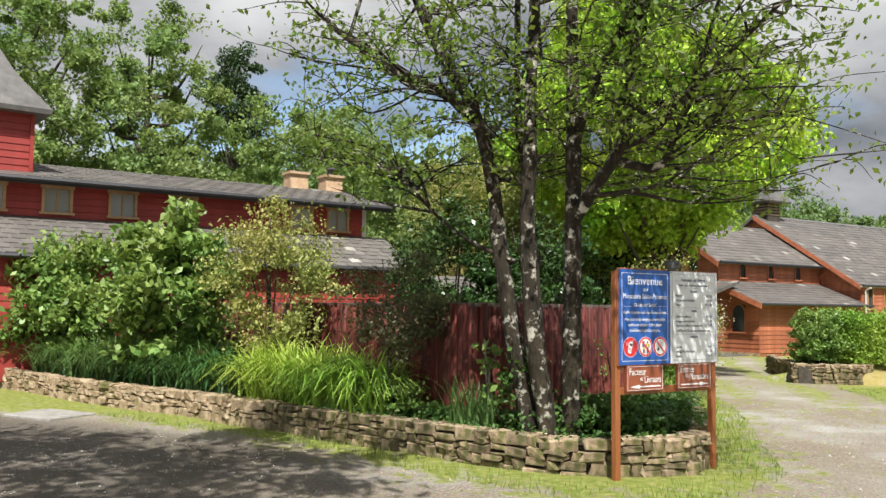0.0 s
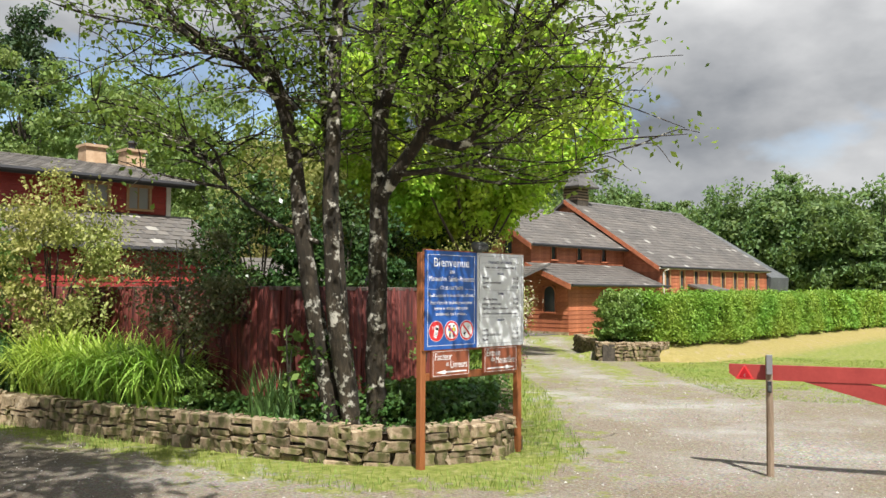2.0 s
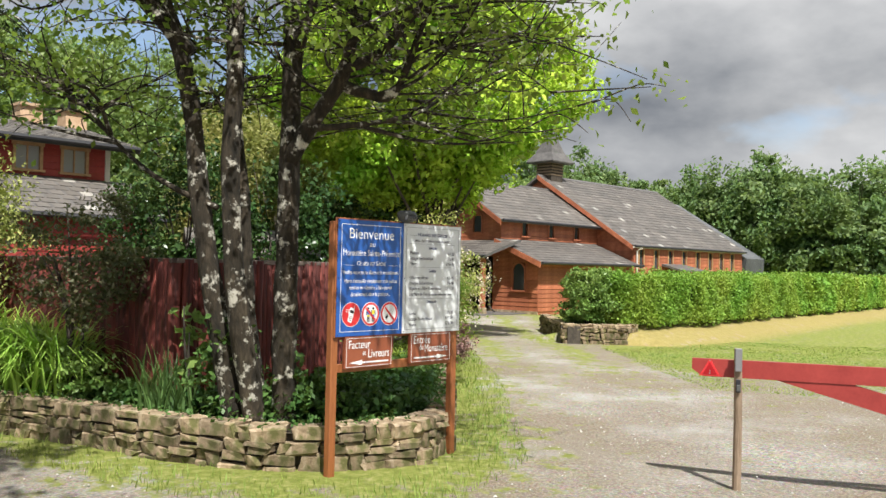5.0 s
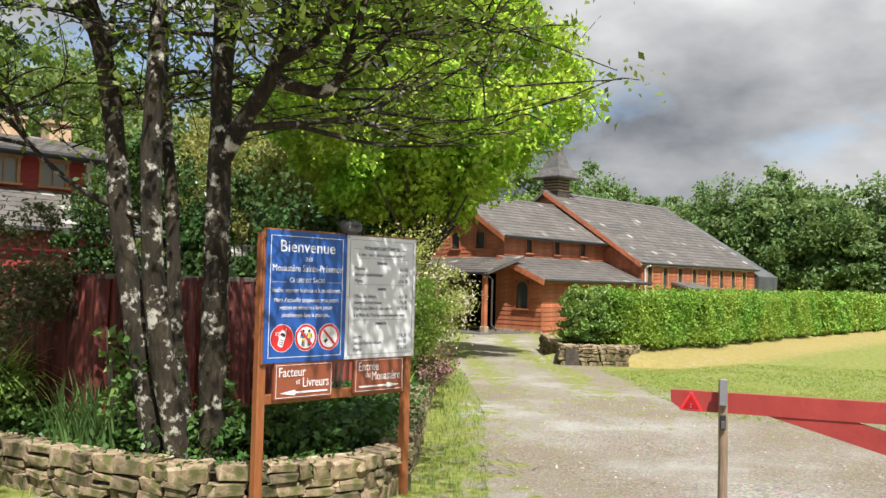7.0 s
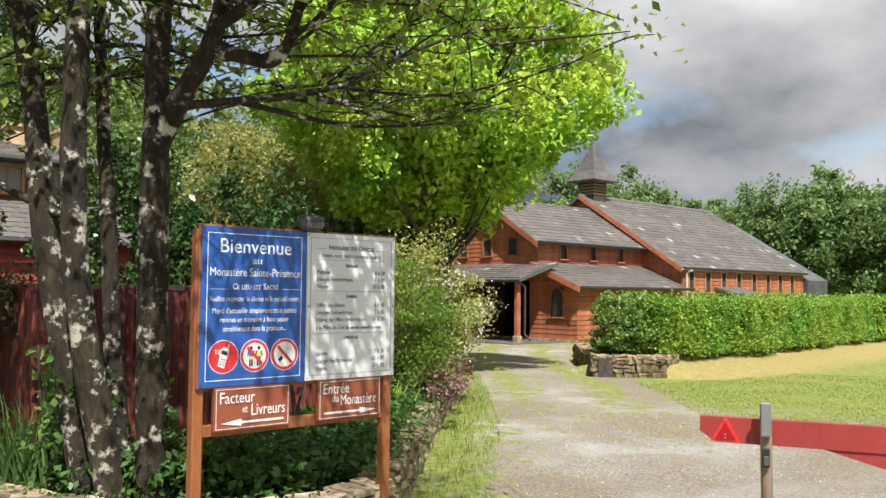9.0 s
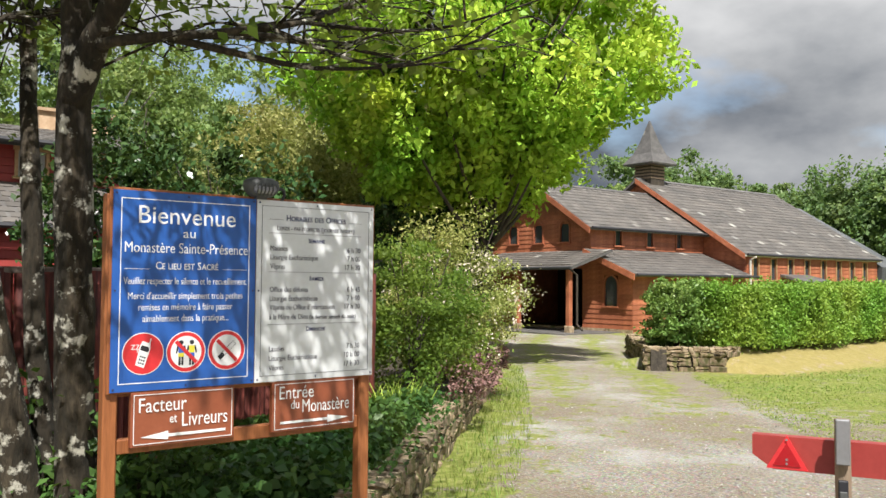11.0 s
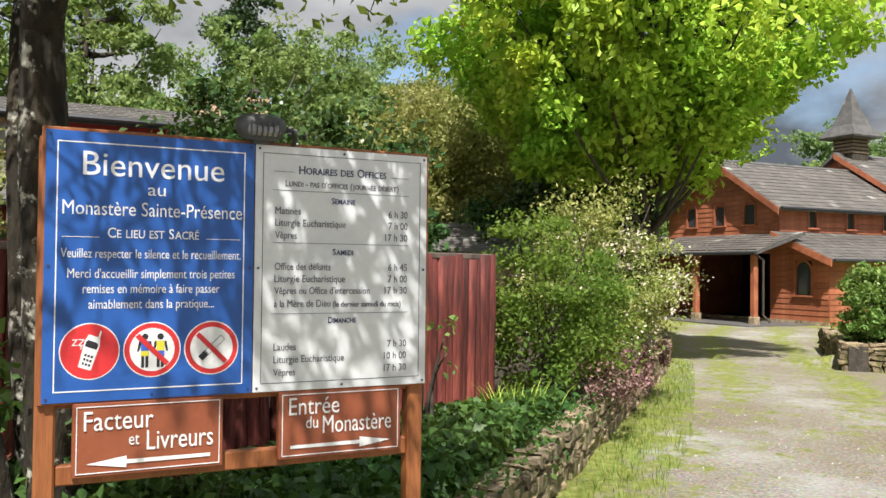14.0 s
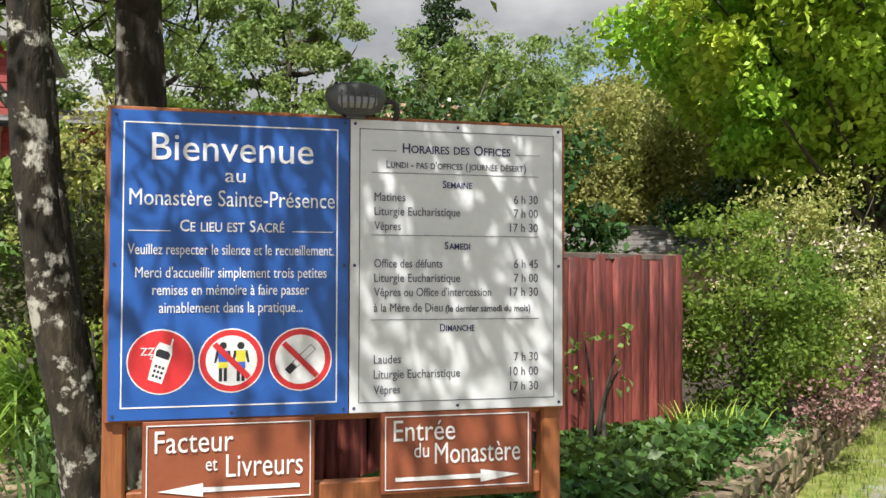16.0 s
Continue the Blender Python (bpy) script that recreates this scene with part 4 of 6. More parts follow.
def stone_wall(name, line, height, depth, label, budget, seed, near=lambda x, y: True):
    """Rubble in rough courses against a dark core; the stones nearest the path are parts, the rest one mesh."""
    rng = random.Random(seed)
    x0, y0 = line[0]
    wl_ = thing(name, Matrix.Translation((x0, y0, 0)), label, "stone wall", kind="structure")
    inv = wl_.matrix_world.inverted()
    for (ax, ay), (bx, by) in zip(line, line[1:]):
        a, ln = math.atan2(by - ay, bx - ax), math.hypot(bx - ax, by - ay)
        # the core's dark colour paints the shadow in the open joints
        ob = part("core", B(-0.06, ln + 0.06, 0.07, depth, -0.1, height - 0.05), M_shadow_core, wl_)
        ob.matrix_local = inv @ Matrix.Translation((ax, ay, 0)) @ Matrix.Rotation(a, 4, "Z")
    shapes = {}
    total = sum(math.hypot(b[0] - a[0], b[1] - a[1]) for a, b in zip(line, line[1:]))
    pts = along(line, 0.02)
    rest_co, rest_fc, used, z = [], [], 0, -0.03
    while z < height - 0.02:
        h = rng.choice((0.10, 0.13, 0.16))
        if z + h > height - 0.06:
            h = max(0.06, height - z)
        s = rng.uniform(-0.1, 0.0)
        while s < total:
            # one block, or two thin stones laid on one another
            w = rng.uniform(0.10, 0.30)
            cut_ = rng.uniform(0.35, 0.65) if h > 0.09 and rng.random() < 0.5 else 1.0
            for z_low, z_high in ((0.0, cut_), (cut_, 1.0)):
                hh = h * (z_high - z_low)
                if hh < 0.02:
                    continue
                m_ = min(len(pts) - 1, max(0, int((s + w / 2) / 0.02)))
                x, y, a, r = pts[m_]
                kw = min((0.12, 0.17, 0.22, 0.28), key=lambda q: abs(q - w))
                kh = min((0.05, 0.08, 0.12, 0.16), key=lambda q: abs(q - hh))
                key = (kw, kh, rng.randrange(5))
                if key not in shapes:
                    shapes[key] = stone_mesh(rng, kw - 0.012, kh - 0.01, 0.24)
                me = shapes[key]
                mm = inv @ Matrix.Translation((x, y, z + h * (z_low + z_high) / 2)) @ Matrix.Rotation(a + rng.uniform(-0.09, 0.09), 4, "Z") @ pose(rng.uniform(-0.012, 0.012), 0.1 + rng.uniform(-0.018, 0.016), rng.uniform(-0.01, 0.01), rng.uniform(-3, 3), rng.uniform(-5, 5), 0) @ Matrix.Diagonal((w / kw * rng.uniform(0.92, 1.12), 1, hh / kh * rng.uniform(0.95, 1.12), 1))
                if used < budget and near(x, y):
                    ob = new("stone", me)
                    ob.parent = wl_
                    ob.matrix_local = mm
                    used += 1
                else:
                    b0 = len(rest_co)
                    rest_co += [tuple(mm @ v.co) for v in me.vertices]
                    rest_fc += [[b0 + i for i in p.vertices] for p in me.polygons]
            s += w
        z += h
    if rest_co:
        me = bpy.data.meshes.new("stones")
        me.from_pydata(rest_co, [], rest_fc)
        tagged(mesh_part("stones", me, M_stone, wl_), kind="stuff")


stone_wall("wall_front", WALL_FRONT, 0.36, 0.34, "low mossy dry stone wall holding the bed", 300, 5, lambda x, y: x > -7.5)
stone_wall("wall_side", WALL_SIDE, 0.36, 0.34, "low overgrown dry stone wall along the track", 200, 6, lambda x, y: y < 15)
stone_wall("wall_hedge", [(-3.3, 25.4), (-2.18, 21.42), (-0.86, 21.72), (-0.6, 22.3)], 0.45, 0.36, "square stone planter wall under the hedge", 150, 7)
tagged(part("inspection_cover", B(-11.4, -10.4, 8.1, 8.9, -0.02, 0.04, bevel=0.015), M_slab_c), "flat concrete inspection cover in the gravel", "cover")


# ---- the welcome sign ----
SX, SY, ST = -2.38, 8.09, math.atan2(9.33 - 8.09, -1.70 + 2.38)
SIGN = Matrix.Translation((SX, SY, 0)) @ Matrix.Rotation(ST, 4, "Z")
SW, Z0, Z1 = 1.414, 1.087, 2.007


def text_mesh(words, size, x, z, mat, parent, align="LEFT", narrow=1.0, depth=0.0008, y=-0.0075, bold=0.0):
    cu = bpy.data.curves.new("lettering", "FONT")
    cu.body, cu.size, cu.align_x, cu.extrude, cu.offset, cu.resolution_u = words, size, align, depth, bold, 3
    tmp = bpy.data.objects.new("tmp", cu)
    me = bpy.data.meshes.new_from_object(tmp)
    bpy.data.objects.remove(tmp)
    me.transform(Matrix.Translation((x, y, z)) @ Matrix.Rotation(radians(90), 4, "X") @ Matrix.Diagonal((narrow, 1, 1, 1)))
    return mesh_part("lettering", me, mat, parent)


def caps(words, size, x, z, mat, parent, bold=0.0006, width=None):
    """Small capitals centred on x: the first letter of a word larger where it is upper case."""
    runs = []
    for ch_ in words:
        big = ch_.isupper() or not ch_.isalpha()
        if runs and runs[-1][1] == big:
            runs[-1][0] += ch_.upper()
        else:
            runs.append([ch_.upper(), big])
    made, pen = [], 0.0
    for t, big in runs:
        sz = size if big else size * 0.8
        lead = len(t) - len(t.lstrip(" "))
        trail = len(t) - len(t.rstrip(" "))
        pen += lead * size * 0.26
        if t.strip():
            ob = text_mesh(t.strip(), sz, 0, z, mat, parent, "LEFT", 0.9, bold=bold)
            xs = [v.co.x for v in ob.data.vertices]
            ob.data.transform(Matrix.Translation((pen - min(xs), 0, 0)))
            pen += max(xs) - min(xs) + size * 0.07
            made.append(ob)
            pen += trail * size * 0.26
    for ob in made:
        k = width / pen if width else 1.0
        ob.data.transform(Matrix.Translation((x, 0, 0)) @ Matrix.Diagonal((k, 1, 1, 1)) @ Matrix.Translation((-pen / 2, 0, 0)))


def fit_text(words, size, x0, x1, z, mat, parent, bold=0.0):
    """A line of lettering stretched to run from x0 to x1."""
    ob = text_mesh(words, size, 0, z, mat, parent, bold=bold)
    xs = [v.co.x for v in ob.data.vertices]
    k = (x1 - x0) / (max(xs) - min(xs))
    ob.data.transform(Matrix.Translation((x0, 0, 0)) @ Matrix.Diagonal((k, 1, 1, 1)) @ Matrix.Translation((-min(xs), 0, 0)))
    return ob


def flat(pts, mat, parent, y=-0.0076, name="print"):
    bm = bmesh.new()
    a = [bm.verts.new((p[0], y, p[1])) for p in pts]
    b = [bm.verts.new((p[0], y + 0.0012, p[1])) for p in pts]
    bm.faces.new(a)
    for i in range(len(a)):
        bm.faces.new((a[i], a[(i + 1) % len(a)], b[(i + 1) % len(a)], b[i]))
    bmesh.ops.recalc_face_normals(bm, faces=bm.faces)
    return part(name, bm, mat, parent)


def disc(cx, cz, r, mat, parent, y, n=32, rz=None, name="print"):
    rz = rz or r
    return flat([(cx + r * math.cos(2 * math.pi * k / n), cz + rz * math.sin(2 * math.pi * k / n)) for k in range(n)], mat, parent, y, name)


def rule(x0, x1, z, mat, parent, t=0.0022, y=-0.0076):
    return flat([(x0, z - t / 2), (x1, z - t / 2), (x1, z + t / 2), (x0, z + t / 2)], mat, parent, y, "rule")


def border(x0, x1, z0, z1, t, mat, parent):
    bm = bmesh.new()
    for a in ((x0, x1, z0, z0 + t), (x0, x1, z1 - t, z1), (x0, x0 + t, z0 + t, z1 - t), (x1 - t, x1, z0 + t, z1 - t)):
        box(bm, a[0], a[1], -0.0076, -0.0055, a[2], a[3])
    part("border", bm, mat, parent)


def build_sign():
    sg = thing("welcome_sign", SIGN, "wooden sign stand with blue and white information panels", "sign")
    for x in (0.014, SW - 0.030):
        part("post", B(x - 0.033, x + 0.033, 0.02, 0.088, -0.15, 1.99, bevel=0.008), M_orange, sg)
    part("crossbar", B(0.047, SW - 0.063, 0.034, 0.08, 0.80, 0.868, bevel=0.005), M_orange, sg)
    part("crossbar", B(0.047, SW - 0.063, 0.034, 0.08, 1.062, 1.12, bevel=0.005), M_orange, sg)
    part("backing_board", B(-0.012, SW + 0.012, 0.003, 0.019, Z0 - 0.008, Z1 + 0.012, bevel=0.003), M_orange, sg)
    xm = 0.705
    blue = part("blue_panel", B(0, xm, -0.006, 0.0, Z0, Z1, bevel=0.001), M_blue, sg, "blue panel with white welcome lettering")
    white = part("white_panel", B(xm + 0.004, SW, -0.006, 0.0, Z0, Z1, bevel=0.001), M_panel, sg, "white panel with service times")
    border(0.035, xm - 0.035, Z0 + 0.035, Z1 - 0.035, 0.004, M_white_ink, blue)
    H = Z1 - Z0
    c = xm / 2
    Z = lambda f: Z1 - f * H
    fit_text("Bienvenue", 0.118, 0.116, 0.593, 1.860, M_white_ink, blue, 0.0001)
    fit_text("au", 0.062, 0.328, 0.388, 1.798, M_white_ink, blue)
    fit_text("Monastère Sainte-Présence", 0.070, 0.054, 0.660, 1.724, M_white_ink, blue, 0.0)
    caps("Ce lieu est Sacré", 0.050, 0.354, 1.647, M_white_ink, blue, 0.0004, 0.311)
    rule(0.053, 0.172, 1.6475, M_white_ink, blue)
    rule(0.530, 0.655, 1.6495, M_white_ink, blue)
    for words, x0, x1, z in (("Veuillez respecter le silence et le recueillement.", 0.051, 0.657, 1.577), ("Merci d'accueillir simplement trois petites", 0.073, 0.636, 1.508), ("remises en mémoire à faire passer", 0.122, 0.582, 1.456), ("aimablement dans la pratique...", 0.141, 0.563, 1.403)):
        fit_text(words, 0.046, x0, x1, z, M_white_ink, blue, 0.0)
    # three round pictograms
    r = 0.097
    cz = 1.258
    xs = (0.148, 0.352, 0.557)
    for k, x in enumerate(xs):
        disc(x, cz, r, M_white_ink, blue, -0.0074)
        disc(x, cz, r - 0.004, M_red_ink, blue, -0.0082)
        if k:
            disc(x, cz, r * 0.78, M_white_ink, blue, -0.009)
    x = xs[0]
    ph = lambda pts, mt, y: flat([(x + 0.88 * (a * 0.94 + b * 0.3), cz + b * 0.94 - a * 0.3) for a, b in pts], mt, blue, y)
    ph([(-0.024, -0.062), (0.024, -0.062), (0.029, 0.03), (0.022, 0.055), (-0.022, 0.055), (-0.029, 0.03)], M_white_ink, -0.009)
    ph([(0.014, 0.05), (0.022, 0.05), (0.02, 0.078), (0.015, 0.078)], M_white_ink, -0.009)
    ph([(-0.022, 0.012), (0.022, 0.012), (0.024, 0.028), (0.016, 0.036), (-0.016, 0.036), (-0.024, 0.028)], M_black, -0.0098)
    for i in range(3):
        for j in range(3):
            ph([(-0.015 + i * 0.012, -0.05 + j * 0.015), (-0.007 + i * 0.012, -0.05 + j * 0.015), (-0.007 + i * 0.012, -0.042 + j * 0.015), (-0.015 + i * 0.012, -0.042 + j * 0.015)], M_black, -0.0098)
    text_mesh("ZZ", 0.032, x - 0.058, cz + 0.02, M_white_ink, blue, y=-0.0092)
    text_mesh("z", 0.022, x - 0.032, cz + 0.008, M_white_ink, blue, y=-0.0092)
    for k, (dx, top, bot) in enumerate(((-0.025, M_blue_ink, M_yellow), (0.027, M_yellow, M_blue_ink))):
        x = xs[1] + dx
        disc(x, cz + 0.045, 0.011, M_black, blue, -0.0098, 14)
        flat([(x - 0.02, cz + 0.03), (x + 0.02, cz + 0.03), (x + 0.026, cz - 0.006), (x + 0.02, cz - 0.006), (x + 0.014, cz + 0.014), (x - 0.014, cz + 0.014), (x - 0.02, cz - 0.006), (x - 0.026, cz - 0.006)][::-1], M_black, blue, -0.0098)
        flat([(x - 0.013, cz - 0.004), (x + 0.013, cz - 0.004), (x + 0.014, cz + 0.03), (x - 0.014, cz + 0.03)], top, blue, -0.0104)
        flat([(x - 0.014, cz - 0.022), (x + 0.014, cz - 0.022), (x + 0.013, cz - 0.004), (x - 0.013, cz - 0.004)], bot, blue, -0.0104)
        for s in (-1, 1):
            flat([(x + s * 0.007 - 0.005, cz - 0.062), (x + s * 0.007 + 0.005, cz - 0.062), (x + s * 0.007 + 0.005, cz - 0.022), (x + s * 0.007 - 0.005, cz - 0.022)], M_black, blue, -0.0098)
    x = xs[2]
    rot = lambda a, b: (x + a * 0.72 - b * 0.69, cz + a * 0.69 + b * 0.72)
    flat([rot(-0.055, -0.011), rot(-0.025, -0.011), rot(-0.025, 0.011), rot(-0.055, 0.011)], M_black, blue, -0.0098)
    border_pts = [rot(-0.024, -0.011), rot(0.055, -0.011), rot(0.055, 0.011), rot(-0.024, 0.011)]
    flat(border_pts, M_greyink, blue, -0.0098)
    flat([rot(-0.022, -0.009), rot(0.053, -0.009), rot(0.053, 0.009), rot(-0.022, 0.009)], M_white_ink, blue, -0.0104)
    for k in (1, 2):
        x = xs[k]
        d = r * 0.74 * 0.7071
        t = 0.006
        flat([(x - d - t, cz + d - t), (x + d - t, cz - d - t), (x + d + t, cz - d + t), (x - d + t, cz + d + t)], M_red_ink, blue, -0.0112)
    # service times
    wx0, wx1 = xm + 0.004, SW
    wc = 1.056
    border(wx0 + 0.028, wx1 - 0.03, Z0 + 0.03, Z1 - 0.028, 0.0022, M_greyink, white)
    caps("Horaires des Offices", 0.044, wc, 1.906, M_ink, white, 0.0004, 0.362)
    caps("Lundi - pas d'offices (journée désert)", 0.034, wc, 1.857, M_greyink, white, 0.0002, 0.467)
    rule(0.776, 0.856, 1.911, M_greyink, white, 0.0018)
    rule(1.252, 1.334, 1.911, M_greyink, white, 0.0018)
    for z in (1.841, 1.643, 1.376):
        rule(0.776, 1.332, z, M_greyink, white, 0.0018)
    for words, z, w in (("Semaine", 1.797, 0.1), ("Samedi", 1.600, 0.086), ("Dimanche", 1.338, 0.116)):
        caps(words, 0.034, wc, z, M_ink, white, 0.0004, w)
    lines = (("Matines", "6 h 30", 1.751), ("Liturgie Eucharistique", "7 h 00", 1.706), ("Vêpres", "17 h 30", 1.659), ("Office des défunts", "6 h 45", 1.541), ("Liturgie Eucharistique", "7 h 00", 1.495), ("Vêpres ou Office d'intercession", "17 h 30", 1.450), ("Laudes", "7 h 30", 1.239), ("Liturgie Eucharistique", "10 h 00", 1.192), ("Vêpres", "17 h 30", 1.144))
    wide = {"Matines": 0.099, "Liturgie Eucharistique": 0.279, "Vêpres": 0.084, "Office des défunts": 0.22, "Vêpres ou Office d'intercession": 0.383, "Laudes": 0.086}
    for a, b, z in lines:
        fit_text(a, 0.039, 0.785, 0.785 + wide[a], z, M_greyink, white, 0.0)
        fit_text(b, 0.040, 1.232 if len(b) > 6 else 1.246, 1.328, z, M_greyink, white, 0.0)
    fit_text("à la Mère de Dieu", 0.039, 0.784, 1.006, 1.401, M_greyink, white, 0.0)
    fit_text("(le dernier samedi du mois)", 0.031, 1.016, 1.302, 1.400, M_greyink, white, 0.0004)
    for px, own in ((wx0 + 0.014, white), (wc, white), (wx1 - 0.014, white), (0.014, blue), (c, blue), (xm - 0.014, blue)):
        for pz in (Z0 + 0.014, Z1 - 0.014) + (((Z0 + Z1) / 2,) if abs(px - wc) > 0.1 and abs(px - c) > 0.1 else ()):
            disc(px, pz, 0.005, M_ink, own, -0.0085, 10, name="screw")
    # two direction boards
    for x0, x1, z0, z1, l1, l2, s in ((0.098, 0.603, 0.83, 1.082, ("Facteur", 0.134, 0.360, 0.988), (("et", 0.280, 0.314, 0.931, 0.062), ("Livreurs", 0.339, 0.567, 0.910, 0.098)), -1),
                                      (0.810, 1.308, 0.829, 1.084, ("Entrée", 0.849, 1.048, 0.994), (("du", 0.915, 0.963, 0.941, 0.067), ("Monastère", 0.982, 1.266, 0.919, 0.096)), 1)):
        br = part("direction_board", B(x0, x1, -0.004, 0.028, z0, z1, bevel=0.003), M_brown, sg, "brown direction board with white lettering")
        border(x0 + 0.012, x1 - 0.012, z0 + 0.012, z1 - 0.012, 0.003, M_white_ink, br)
        fit_text(l1[0], 0.095, l1[1], l1[2], l1[3], M_white_ink, br, 0.0)
        for w_, a, b, z, sz in l2:
            fit_text(w_, sz, a, b, z, M_white_ink, br, 0.0)
        a, b, z, hl = x0 + 0.045, x1 - 0.045, z0 + 0.045, 0.13
        if s < 0:
            pts = [(a, z), (a + hl, z - 0.02), (a + hl, z - 0.007), (b, z - 0.006), (b, z + 0.006), (a + hl, z + 0.007), (a + hl, z + 0.02)]
        else:
            pts = [(b, z), (b - hl, z + 0.02), (b - hl, z + 0.007), (a, z + 0.006), (a, z - 0.006), (b - hl, z - 0.007), (b - hl, z - 0.02)]
        flat(pts, M_white_ink, br, -0.0078, "arrow")
    # bulkhead lamp on the top edge
    lm = thing("bulkhead_lamp", SIGN @ Matrix.Translation((0.722, -0.02, Z1 + 0.012)), "weathered black caged bulkhead lamp above the panels", "lamp")
    bm = bmesh.new()
    rings = []
    for rx, ry, z in ((0.05, 0.04, 0.0), (0.078, 0.055, 0.018), (0.092, 0.066, 0.05), (0.086, 0.062, 0.078), (0.06, 0.045, 0.092)):
        rings.append([bm.verts.new((rx * math.cos(a) * (1.0 if abs(math.cos(a)) < 0.8 else 1.06), ry * math.sin(a), z)) for a in [2 * math.pi * k / 20 for k in range(20)]])
    for a, b in zip(rings, rings[1:]):
        for i in range(20):
            bm.faces.new((a[i], a[(i + 1) % 20], b[(i + 1) % 20], b[i]))
    bm.faces.new(rings[0][::-1])
    bm.faces.new(rings[-1])
    part("casing", bm, M_lampbody, lm, smooth=True)
    part("lens", B(-0.06, 0.06, -0.066, -0.02, 0.012, 0.055, bevel=0.012), M_galv, lm, "clouded ribbed glass")
    for k in range(6):
        x = -0.052 + k * 0.0208
        part("cage_bar", tube(bmesh.new(), [(x * 0.9, -0.05, 0.004), (x, -0.072, 0.03), (x, -0.07, 0.062)], [0.0035] * 3, 5), M_lampbody, lm)
    part("bracket", B(-0.03, 0.03, -0.01, 0.03, -0.012, 0.01), M_lampbody, lm)
    part("cable", tube(bmesh.new(), smooth_path([(0.085, 0.0, 0.04), (0.12, 0.0, 0.045), (0.135, 0.01, 0.015), (0.12, 0.03, -0.03)], 5), [0.008] * 16, 6), M_black, lm)


build_sign()


# ---- barrier gate ----
def build_gate():
    gt = thing("barrier_gate", Matrix.Translation((0.30, 8.93, 0)) @ Matrix.Rotation(radians(-5), 4, "Z"), "red painted barrier gate resting on a post", "gate")
    L = 5.2
    part("beam", prism([(0.0, 0.975), (L, 0.975), (L, 0.84), (0.08, 0.84), (0.0, 0.895)], -0.03, 0.03, lambda a, r, z: (a, r, z)), M_gatered, gt)
    part("brace", prism([(0.62, 0.84), (1.15, 0.84), (3.9, 0.10), (3.3, 0.10)], -0.022, 0.022, lambda a, r, z: (a, r, z)), M_gatered, gt)
    part("lower_rail", B(3.2, L, -0.025, 0.025, 0.06, 0.16), M_gatered, gt)
    part("upright", B(L - 0.1, L, -0.05, 0.05, 0.0, 1.1), M_gatered, gt)
    tri = part("warning_triangle", prism([(0.055, 0.845), (0.215, 0.845), (0.135, 0.982)], -0.042, -0.031, lambda a, r, z: (a, r, z)), M_red_ink, gt, "red triangular reflector")
    part("triangle_rim", prism([(0.082, 0.859), (0.188, 0.859), (0.135, 0.952)], -0.046, -0.0425, lambda a, r, z: (a, r, z)), M_reflector, tri)
    for x, z in ((0.135, 0.965), (0.135, 0.885), (0.135, 0.868)):
        disc(x, z, 0.005, M_galv, tri, -0.048, 8, name="rivet")
    rs = thing("gate_post", Matrix.Translation((0.635, 8.82, 0)), "thin weathered rest post with steel bracket", "post")
    part("shaft", tube(bmesh.new(), [(0, 0, -0.1), (0.004, 0, 0.5), (0, 0, 1.07)], [0.034, 0.032, 0.03], 10), M_post, rs)
    part("bracket", B(-0.026, 0.026, -0.06, -0.033, 0.90, 1.075, bevel=0.004), M_galv, rs, "grey steel bracket")
    part("hook", B(-0.018, 0.018, -0.055, -0.033, 0.74, 0.84, bevel=0.004), M_black, rs)
    part("lock", B(-0.014, 0.014, -0.066, -0.055, 0.75, 0.80, bevel=0.003), M_lampbody, rs)


build_gate()


# ---- trees and planting ----
def tree(name, label, base, limbs, leaf_pts, leaf_size, bark, leaf, seed, category="tree", up=0.35, group=""):
    """limbs: lists of (points, radius at foot, radius at tip), absolute; leaf_pts: places of leaves."""
    t = thing(name, Matrix.Translation(base), label, category, group)
    rng = random.Random(seed)
    bm = bmesh.new()
    off = Vector(base)
    for pts, r0, r1 in limbs:
        path = smooth_path([Vector(p) - off for p in pts], 4)
        n = len(path)
        rad = [r0 + (r1 - r0) * (k / (n - 1)) for k in range(n)]
        tube(bm, path, rad, 10 if r0 > 0.06 else (6 if r0 > 0.02 else 4), 0.12, rng)
    part("trunk", bm, bark, t, smooth=True)
    me = leaves_mesh("crown", np.asarray(leaf_pts) - np.array(base), leaf_size, np.random.default_rng(seed), up)
    mesh_part("crown", me, leaf, t)
    return t


